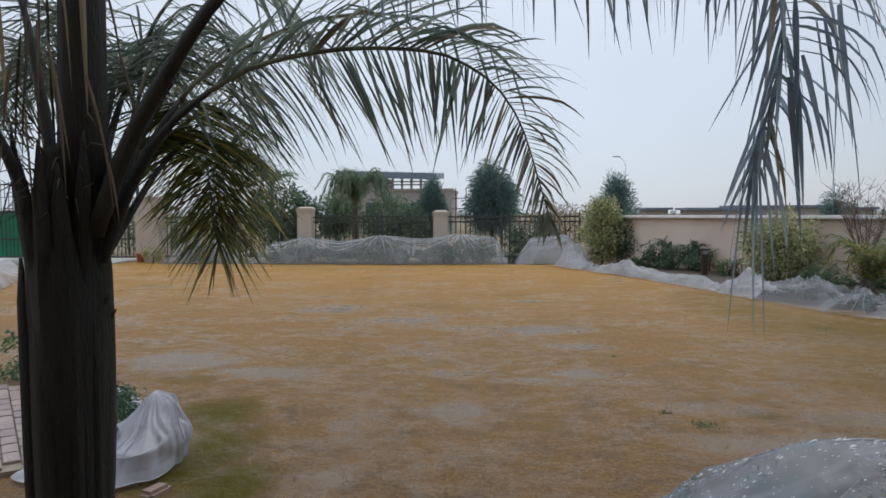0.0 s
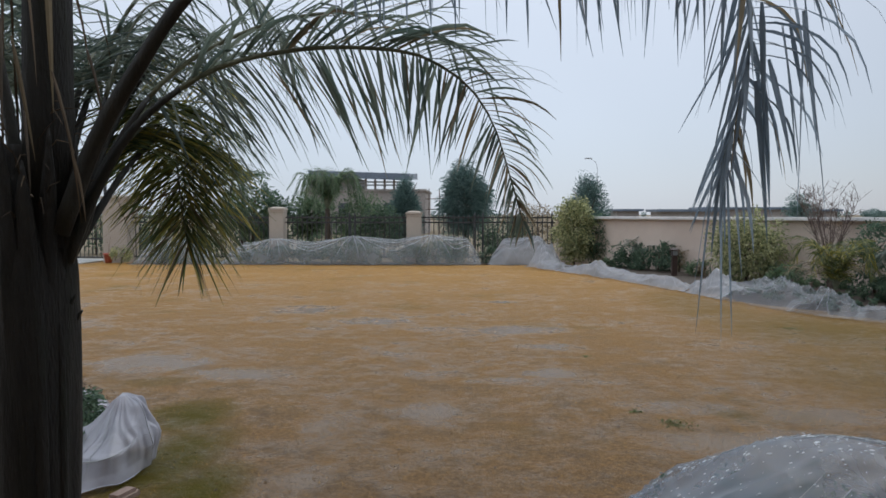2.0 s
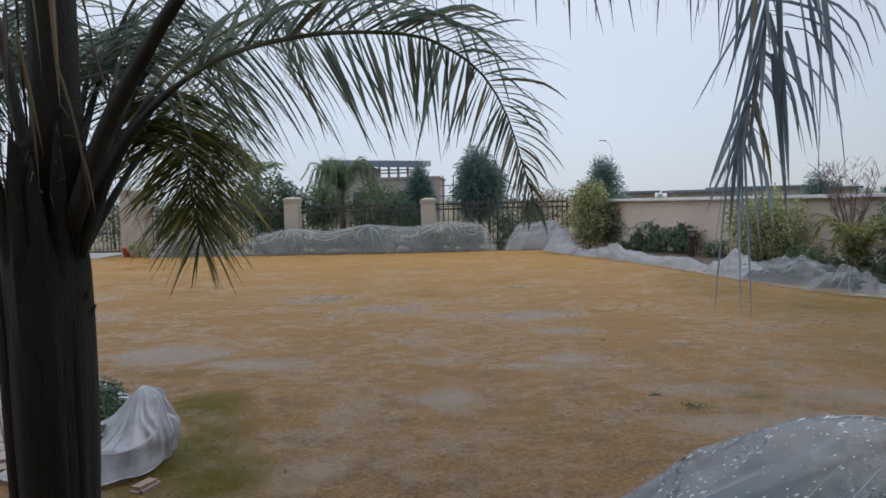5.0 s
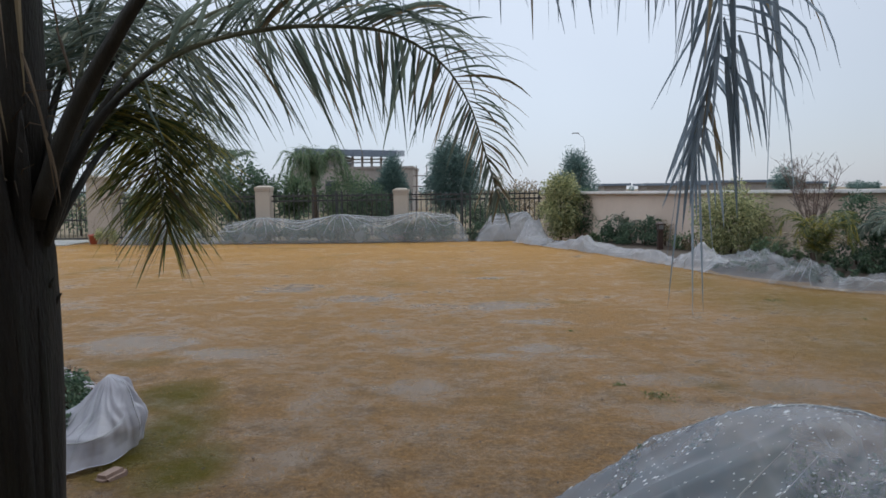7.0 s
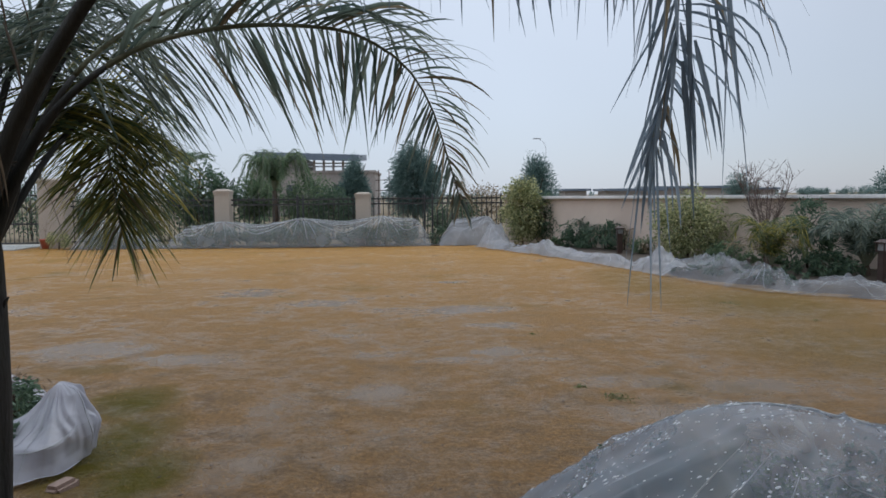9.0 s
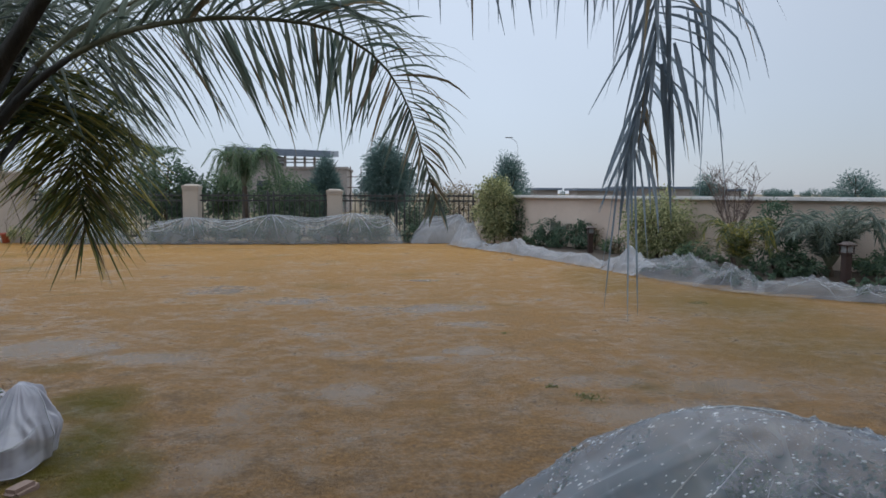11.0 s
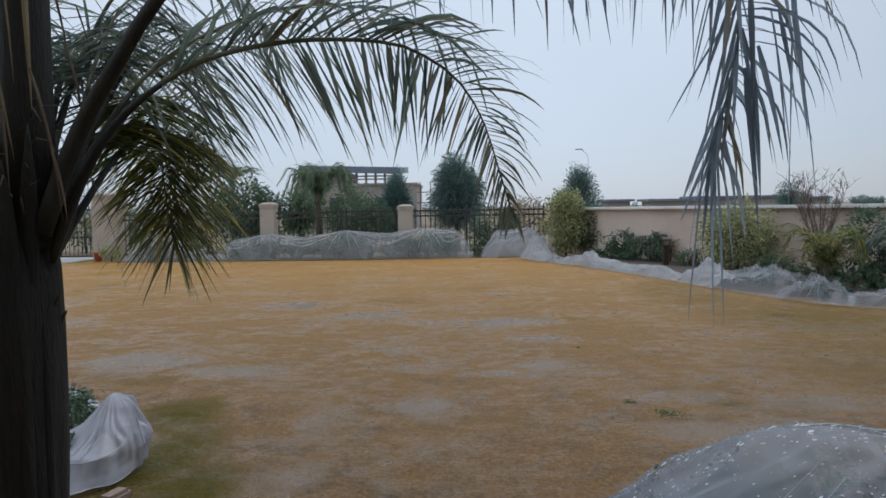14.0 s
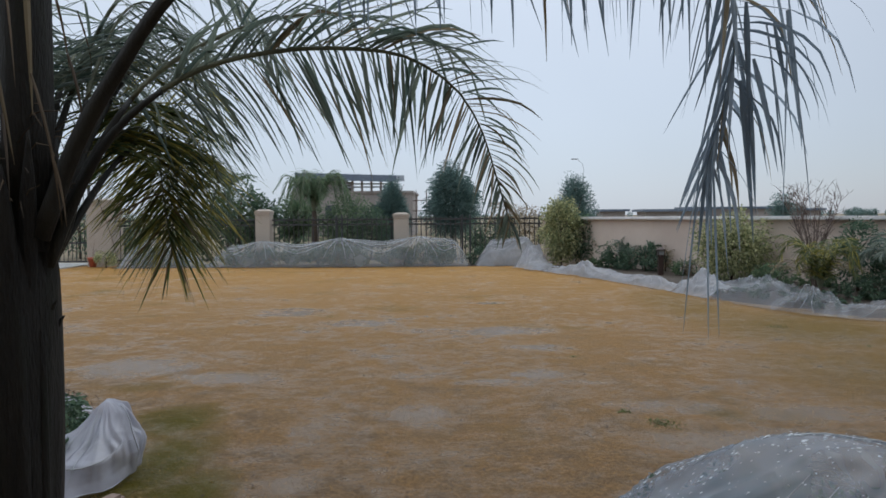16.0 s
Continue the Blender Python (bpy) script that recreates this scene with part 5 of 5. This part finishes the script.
        fs = [(i, (i + 1) % k, k + (i + 1) % k, k + i) for i in range(k)] + [(k + i, k + (i + 1) % k, 2 * k) for i in range(k)]
        drops.append((vs, fs))
    v, f = join(drops)
    tagged(part_mesh("rain_beading", mesh_from("rain_beading", v, f, M_DROP, True), top, "scattered rain drops with the sky glint in their pale colour"), kind="stuff")


near_mound()
shrub("covered_shrub", 1.4, 2.1, 0.70, 1.35, 9000, 0.034, 0.017, M_LEAFDK, "dark shrub under the wet sheet", seed=97)


def left_cover():
    """A milky film pulled up to a blunt peak beside the palm, its pleats running down to the bed corner."""
    px, py, top_z = -2.14, 4.42, 0.475
    # reach of the hem from the peak, by direction in degrees
    reach = [(-180, 0.36), (-165, 0.72), (-148, 0.85), (-125, 0.72), (-100, 0.68), (-70, 0.56), (-40, 0.37), (-10, 0.28), (20, 0.24), (60, 0.21), (100, 0.21), (140, 0.22), (180, 0.30)]


    def hem(deg):
        for (a, r0), (b, r1) in zip(reach, reach[1:]):
            if a <= deg <= b:
                t = (deg - a) / (b - a)
                t = t * t * (3 - 2 * t)
                return r0 + (r1 - r0) * t
        return reach[0][1]

    def place(u, v):
        deg = -180 + 360 * u
        a = radians(deg)
        r = hem(deg)
        c, s = math.cos(a), math.sin(a)
        loop = Vector((c * 1.6, s * 1.6, 0))
        # a blunt crown, then a slack fall that bellies out towards the lawn
        belly = max(0.0, math.cos(a + radians(12)))
        west = max(0.0, math.cos(a - radians(-152))) ** 3
        fall = 1 - v ** (0.95 + 0.75 * belly - 0.42 * west)
        crown = min(1.0, v / 0.16)
        z = top_z * fall * (1 - 0.02 * crown)
        k1 = (u * 9 + 0.55 * noise.noise(loop + Vector((0, 0, v * 0.9)))) % 1.0
        k2 = (u * 23 + 1.2 * noise.noise(loop * 1.4 + Vector((0, 0, v * 2.4)))) % 1.0
        p1 = 1 - abs(2 * k1 - 1)
        p2 = 1 - abs(2 * k2 - 1)
        amp = min(1.0, v * 2.6) * min(1.0, (1 - v) * 2.5 + 0.35)
        out = 0.10 * (p1 - 0.45) * amp * (0.6 + 0.6 * noise.noise(loop * 1.1 + Vector((9, 0, v)))) + 0.02 * (p2 - 0.4) * amp
        # slack facets and one loose fold across the foot
        slack = 0.10 * (ridge(c * v * 2.2 + 3, s * v * 2.2 + v, 1.1) - 0.55) * amp
        ring = max(0.0, 1 - abs(v - 0.66 - 0.16 * noise.noise(loop * 0.9 + Vector((5, 0, 0)))) / 0.09) * max(0.0, min(1.0, 0.5 + 1.6 * noise.noise(loop * 0.8)))
        z += 0.035 * ring + 0.5 * out * fall + slack * fall
        rad = r * (0.07 + 0.93 * v) if v > 0.02 else r * 0.07 * v / 0.02
        rad *= 1 + 0.30 * belly * math.sin(math.pi * min(1, v / 0.85)) - 0.22 * belly * max(0.0, (v - 0.75) / 0.25)
        rad += out * (0.6 + 0.3 * belly) + 0.02 * ring
        x, y = px + c * rad, py + s * rad
        lift = 0.028 + 0.012 * p1
        return (x + 0.012 * wobble(x * 6, y * 6, z * 6), y + 0.012 * wobble(x * 6, y * 6, z * 6 + 4), max(z, lift))
    paths = []
    for k, deg in enumerate((-140, -118, -88, -30)):
        u = (deg + 180) / 360
        paths.append([(u + 0.02 * wobble(k, 1), 0.10), (u + 0.015 * wobble(k, 2), 0.4), (u + 0.03 * wobble(k, 3), 0.68), (u + 0.03 * wobble(k, 4), 0.97)])
    for v0 in (0.66,):
        paths.append([(0.07 + 0.07 * i, v0 + 0.10 * wobble(i * 0.9, v0 * 9)) for i in range(6)])
    return cover((px, py, 0), 260, 70, place, M_FILMHEAP, "crumpled milky polythene heaped at the bed corner", paths, 0.007)


left_cover()


def back_strip():
    """A second length of film that lies along the bed behind the heap."""
    a, b = Vector((-2.75, 5.40, 0)), Vector((-3.8, 6.45, 0))
    d = (b - a).normalized()
    nrm = Vector((-d.y, d.x, 0))

    def place(u, v):
        p = a.lerp(b, u) + nrm * (v - 0.5) * (0.24 + 0.1 * wobble(u * 4, 2))
        h = (0.035 + 0.02 * wobble(u * 5, 1)) * math.sin(math.pi * v) ** 0.7 * min(1, min(u, 1 - u) * 8)
        return (p.x, p.y, 0.03 + max(0, h + 0.02 * (ridge(u * 6, v * 1.5, 1.6) - 0.5) * math.sin(math.pi * v)))
    tagged(new("plastic_cover", sheet_mesh("plastic_cover", 90, 20, place, M_FILMHEAP)), "rolled milky polythene lying along the bed behind the heap", "plastic sheet", "frost covers over the beds")


back_strip()
shrub("green_shrub", -2.78, 4.75, 0.34, 0.75, 1500, 0.05, 0.025, M_LEAFDK, "low dark shrub behind the heaped film", seed=121)
shrub("twiggy_shrub", -2.75, 5.0, 0.40, 0.6, 700, 0.06, 0.006, M_TWIG, "brown twiggy shrub behind the heaped film", seed=98)
shrub("green_shrub", -4.35, 6.45, 0.5, 0.75, 900, 0.06, 0.035, M_LEAFMD, "low green shrub beside the brick path", seed=99)
shrub("covered_shrub", -2.25, 4.3, 0.26, 0.5, 700, 0.05, 0.03, M_LEAFDK, "dark low plants under the heaped film", seed=120)


def side_strip():
    a, b = Vector((-12.9, 18.6, 0)), Vector((-9.75, 12.4, 0))
    d = (b - a).normalized()
    nrm = Vector((d.y, -d.x, 0))

    def place(u, v):
        p = a.lerp(b, u) + nrm * (v * 1.2 - 0.1)
        s = u * 7
        h = (0.30 + 0.25 * wobble(s * 0.7, 1)) * math.sin(math.pi * v) ** 0.7 * min(1, min(u, 1 - u) * 8)
        return (p.x, p.y, 0.03 + max(0, h + 0.08 * (ridge(s, v * 2, 1.6) - 0.5) * math.sin(math.pi * v)))
    tagged(new("plastic_cover", sheet_mesh("plastic_cover", 160, 26, place, M_FILMWHITE)), "crumpled milky polythene along the drive bed", "plastic sheet", "frost covers over the beds")


side_strip()

# edging stone at the bed corner
bm = bmesh.new()
box(bm, -0.065, -0.08, 0.0, 0.065, 0.08, 0.11, 0.022)
stone = part("edging_stone", bm, M_STONE, None)
stone.matrix_basis = pose(-1.85, 3.86, -0.07, 6, -7, -30)
tagged(stone, "pale sandstone edging block at the bed corner", "stone")


# ---- beyond the fence ----
tree("round_tree", -9.0, 29.5, 3.0, 2.6, 0.4, 4200, 0.17, 0.09, M_LEAFDK, "dark broad-leaved tree behind the fence", 101, lump=0.26)
small_palm("garden_palm", -9.75, 30.5, 3.0, 0.11, 13, 1.5, M_LEAFMD, "feather palm behind the fence", 102, 30, 0.40, (0.5, 1.2), 0.045)
shrub("green_shrub", -7.9, 29.0, 2.3, 1.5, 1700, 0.14, 0.07, M_LEAFDK, "dark shrub behind the fence", seed=103)
small_palm("garden_palm", -5.55, 28.3, 1.9, 0.12, 26, 2.6, M_LEAFMD, "bushy feather palm behind the fence", 104, 44, 0.55, (1.05, 1.55), 0.035, tip=0.15)
tree("round_tree", -7.0, 31.5, 2.6, 1.6, 0.6, 3500, 0.15, 0.07, M_LEAFMD, "leafy green tree behind the fence", 105)
shrub("green_shrub", -4.3, 28.8, 2.35, 2.3, 5000, 0.13, 0.06, M_LEAFMD, "wide leafy shrub behind the fence", seed=106)
shrub("green_shrub", -3.2, 28.0, 2.0, 1.4, 1800, 0.13, 0.06, M_LEAFDK, "leafy shrub behind the fence", seed=107)
tree("pine_tree", -2.5, 30.0, 3.05, 1.7, 0.5, 10000, 0.24, 0.022, M_LEAFPINEHAZE, "young pine behind the fence", 108, taper=0.8, droop=-0.4, lump=0.3)
tree("round_tree", 0.1, 30.0, 3.75, 2.2, 0.9, 12000, 0.30, 0.022, M_LEAFPINEHAZE, "dense dark green rounded tree behind the fence", 109, taper=0.55, droop=0.45, lump=0.36)
tree("pine_tree", 5.6, 31.5, 3.3, 2.4, 0.3, 10000, 0.24, 0.022, M_LEAFPINEHAZE, "young pine behind the garden wall", 110, taper=0.85, droop=-0.5, lump=0.3)
shrub("green_shrub", 1.5, 26.2, 1.55, 1.8, 2600, 0.11, 0.05, M_LEAFDK, "dark leafy shrub behind the fence", seed=118)
shrub("flowering_shrub", 2.1, 27.5, 2.1, 1.2, 1400, 0.10, 0.05, M_LEAFDRY, "shrub with pale dry leaves behind the fence", seed=111)
shrub("flowering_shrub", 3.0, 27.0, 1.95, 1.6, 1400, 0.10, 0.05, M_LEAFDRY, "shrub with pale dry leaves behind the wall", seed=112)
shrub("green_shrub", -10.6, 28.0, 1.2, 1.5, 900, 0.12, 0.06, M_LEAFMD, "low green shrub behind the fence", seed=113)
shrub("green_shrub", -5.6, 26.0, 0.9, 1.4, 900, 0.11, 0.05, M_LEAFDK, "low green shrub behind the fence", seed=114)
shrub("green_shrub", -0.6, 26.0, 0.9, 1.0, 700, 0.11, 0.05, M_LEAFDK, "low green shrub behind the fence", seed=115)
tree("round_tree", 21.0, 44.0, 2.75, 1.8, 0.2, 3000, 0.2, 0.06, M_LEAFPINEHAZE, "dark tree beyond the garden wall", 116)
tree("round_tree", 28.3, 40.0, 3.0, 2.6, 0.2, 4500, 0.2, 0.06, M_LEAFPINEHAZE, "wide dark tree beyond the garden wall", 117, taper=0.4)


for i, (x, y, h, w) in enumerate(((-13.6, 28.5, 1.9, 2.2), (-15.6, 29.0, 2.1, 2.4), (-17.8, 28.6, 2.0, 2.4), (-20.2, 29.2, 2.2, 2.6))):
    shrub("hedge_shrub", x, y, h, w, 2200, 0.12, 0.06, M_LEAFDK, "dark green hedge shrub beyond the gate", seed=300 + i, group="hedge beyond the gate")


def unfinished_building():
    top = tagged(empty("concrete_building", -8.6, 60, 0), "unfinished two-storey concrete building with a steel roof", "building")
    bm = bmesh.new()
    box(bm, -5.2, 0, -0.1, 5.2, 9, 3.65)
    part("wall", bm, M_CONCRETE, top)
    bm = bmesh.new()
    box(bm, -5.3, -0.15, 3.652, 5.3, 9.2, 3.85)
    part("floor_slab", bm, M_CONCRETE, top)
    bm = bmesh.new()
    box(bm, -5.0, 0.5, 3.852, -1.2, 8, 5.0)
    part("upper_wall", bm, M_CONCRETE, top)
    for i in range(6):
        bm = bmesh.new()
        box(bm, -0.9 + i * 0.82, 0.2, 3.85, -0.72 + i * 0.82, 0.45, 5.05)
        part("column", bm, M_CONCRETE, top)
    for x0, x1, z in ((-1.2, 3.9, 4.15), (-1.2, 3.9, 4.42)):
        bm = bmesh.new()
        box(bm, x0, 0.24, z, x1, 0.40, z + 0.12)
        part("beam", bm, M_STEEL, top)
    bm = bmesh.new()
    vs = [(-4.75, -0.8, 5.42), (3.9, -0.8, 5.12), (3.9, 9, 5.7), (-4.75, 9, 6.0)]
    lo = [bm.verts.new((x, y, z - 0.55)) for x, y, z in vs]
    hi = [bm.verts.new((x, y, z)) for x, y, z in vs]
    bm.faces.new(list(reversed(lo)))
    bm.faces.new(hi)
    for i in range(4):
        bm.faces.new((lo[i], lo[(i + 1) % 4], hi[(i + 1) % 4], hi[i]))
    part("roof", bm, M_ROOF, top, "blue-grey steel sheet roof")
    for i in range(9):
        bm = bmesh.new()
        x = -4.7 + i * 1.07
        z = 5.42 - (x + 4.75) / 8.65 * 0.30
        box(bm, x, -0.83, z, x + 0.06, 9.0, z + 0.05)
        part("roof_rib", bm, M_ROOF, top)
    for i in range(5):
        x = -4.4 + i * 2.0
        w = part("window", box(bmesh.new(), x, -0.04, 1.3, x + 1.0, 0.06, 2.7), M_CONCRETE, top)
        part("pane", box(bmesh.new(), x + 0.07, -0.06, 1.37, x + 0.93, -0.042, 2.63), M_DARKPANE, w)


unfinished_building()


def scaffold(x, y, h):
    top = tagged(empty("scaffold", x, y), "thin timber scaffold beside the building", "scaffold")
    for dx in (0, 0.9):
        v, f = tube([(dx, 0, -0.05), (dx, 0, h)], [0.045, 0.04], 6)
        part_mesh("pole", mesh_from("pole", v, f, M_TWIG), top)
    for z in (1.2, 2.1, 3.0):
        v, f = tube([(-0.4, -0.05, z), (1.3, -0.05, z + 0.05)], [0.035, 0.035], 6)
        part_mesh("crosspiece", mesh_from("crosspiece", v, f, M_TWIG), top)


scaffold(-3.1, 60.5, 3.9)


def street_lamp(x, y):
    top = tagged(empty("street_lamp", x, y), "tall thin grey street lamp with a single arm", "street lamp")
    v, f = tube([(0, 0, -0.1), (0, 0, 3), (0, 0, 6.0), (-0.15, 0, 6.5), (-0.6, 0, 6.85)], [0.04, 0.03, 0.018, 0.018, 0.02], 8)
    part_mesh("pole", mesh_from("pole", v, f, M_STEEL, True), top)
    part("head", box(bmesh.new(), -1.2, -0.10, 6.86, -0.5, 0.10, 6.95, 0.03), M_STEEL, top)


street_lamp(12.4, 65.7)


def low_sheds():
    rng = random.Random(9)
    for x, y, w, h in ((27, 85, 7, 2.3), (36, 90, 11, 2.6), (22, 95, 3, 2.4), (48, 100, 9, 2.4)):
        top = tagged(empty("low_shed", x, y), "low grey shed far beyond the wall", "shed")
        part("wall", box(bmesh.new(), -w / 2, 0, -0.1, w / 2, 4, h - 0.3), M_CONCRETE, top)
        part("roof", box(bmesh.new(), -w / 2 - 0.5, -0.6, h - 0.298, w / 2 + 0.5, 4.6, h), M_ROOF, top)


low_sheds()


def far_woods():
    rng = random.Random(13)
    lots = []
    for i in range(150):
        x = rng.uniform(-420, 620)
        y = rng.uniform(420, 560)
        h = rng.uniform(3.0, 6.5)
        if i < 70:
            x, y, h = rng.uniform(200, 420), rng.uniform(420, 480), rng.uniform(3.0, 5.8)
        lots.append(leaf_cloud(rng, 260, (x, y, h * 0.45), (h * 0.45, h * 0.4, h * 0.5), 0.7, 0.45, lump=0.6))
    v, f = join(lots)
    tagged(new("far_woods", mesh_from("far_woods", v, f, M_LEAFPINEHAZE)), "hazy line of distant trees on the horizon", "trees", kind="stuff")


far_woods()


# ---- brick path beside the bed ----
def brick_path():
    top = tagged(empty("brick_path", -3.9, 5.0, 0.0, -52), "wet red brick garden path in running bond", "path", kind="structure")
    part("bedding", box(bmesh.new(), -1.25, -0.5, -0.04, 1.35, 0.5, 0.036), M_SAND, top)
    bm = bmesh.new()
    box(bm, -0.098, -0.048, 0, 0.098, 0.048, 0.04, 0.004)
    me = bpy.data.meshes.new("brick")
    bm.to_mesh(me)
    bm.free()
    me.materials.append(M_BRICK)
    rng = random.Random(3)
    for r in range(9):
        for c in range(12):
            x = -1.15 + c * 0.206 + (0.103 if r % 2 else 0)
            part_mesh("brick", me, top, at=pose(x, -0.43 + r * 0.106, 0.018 + rng.uniform(-0.002, 0.002), rng.uniform(-0.8, 0.8), rng.uniform(-0.8, 0.8), rng.uniform(-1, 1)))


brick_path()


# ---- grass ----
def grass():
    rng = np.random.default_rng(4)
    n = 52000
    y = 3.0 + 15 * rng.random(n) ** 1.7
    x = rng.uniform(-1, 1, n) * (1.2 + y * 0.72) + y * 0.0
    keep = (x > -1.7 - 0.42 * (y - 3)) & (x < 5.0 + (y - 3) * 0.02) & ~((x > 0.3) & (y < 3.5))
    x, y = x[keep], y[keep]
    n = len(x)
    a = rng.uniform(0, 2 * np.pi, n)
    h = 0.008 + 0.014 * rng.random(n) ** 1.5
    lean = rng.uniform(0.8, 2.6, n) * h
    w = 0.0016 + 0.0016 * rng.random(n)
    ca, sa = np.cos(a), np.sin(a)
    z0 = np.array([0.022 * wobble(float(p), float(q), 0, 0.6) + 0.010 * wobble(float(p), float(q), 5, 2.1) for p, q in zip(x, y)]) - 0.003
    vs = np.empty((n, 3, 3))
    vs[:, 0] = np.stack([x - sa * w, y + ca * w, z0], 1)
    vs[:, 1] = np.stack([x + sa * w, y - ca * w, z0], 1)
    vs[:, 2] = np.stack([x + ca * lean, y + sa * lean, z0 + h], 1)
    me = bpy.data.meshes.new("grass")
    me.from_pydata(vs.reshape(-1, 3).tolist(), [], np.arange(n * 3).reshape(-1, 3).tolist())
    me.materials.append(M_GRASSBLADE)
    tagged(new("grass", me), "short dormant straw-coloured grass blades", "grass", kind="stuff")


grass()


def litter():
    rng = random.Random(21)
    lots = []
    for _ in range(420):
        y = 3.6 + 17 * rng.random() ** 1.3
        x = rng.uniform(-0.5, 0.45) * (y + 2)
        p = Vector((x, y, 0.022 * wobble(x, y, 0, 0.6) + 0.010 * wobble(x, y, 5, 2.1) + 0.006))
        d = Vector((rng.gauss(0, 1), rng.gauss(0, 1), 0)).normalized() * rng.uniform(0.006, 0.02)
        s = Vector((-d.y, d.x, 0.3 * d.length)) * rng.uniform(0.25, 0.5)
        lots.append(([p - d, p + s, p + d + Vector((0, 0, 0.006)), p - s], [(0, 1, 2), (0, 2, 3)]))
    v, f = join(lots)
    tagged(new("leaf_litter", mesh_from("leaf_litter", v, f, M_SOIL)), "small dark bits of leaf litter on the lawn", "leaf litter", kind="stuff")


litter()


def weed(x, y, size, n, seed, material, label):
    rng = random.Random(seed)
    lots = []
    for _ in range(n):
        p = Vector((x + rng.gauss(0, size * 0.3), y + rng.gauss(0, size * 0.3), 0.0))
        lots.append(blade(p, (rng.gauss(0, 0.6), rng.gauss(0, 0.6), 1), rng.uniform(0.02, 0.05), 0.007, 1.2, rng, 3))
    v, f = join(lots)
    tagged(new("grass_tuft", mesh_from("grass_tuft", v, f, material)), label, "grass tuft", "tufts on the lawn", "stuff")


for i, (x, y, s, n) in enumerate(((1.80, 5.40, 0.20, 110), (1.58, 5.72, 0.10, 45), (4.86, 10.1, 0.28, 60), (0.92, 12.9, 0.35, 40), (1.55, 8.0, 0.10, 20), (4.0, 9.2, 0.12, 20), (-2.0, 11.4, 0.35, 40), (5.3, 8.6, 0.15, 25))):
    weed(x, y, s, n, 200 + i, M_GRASSGREEN, "green tuft in the dormant lawn")
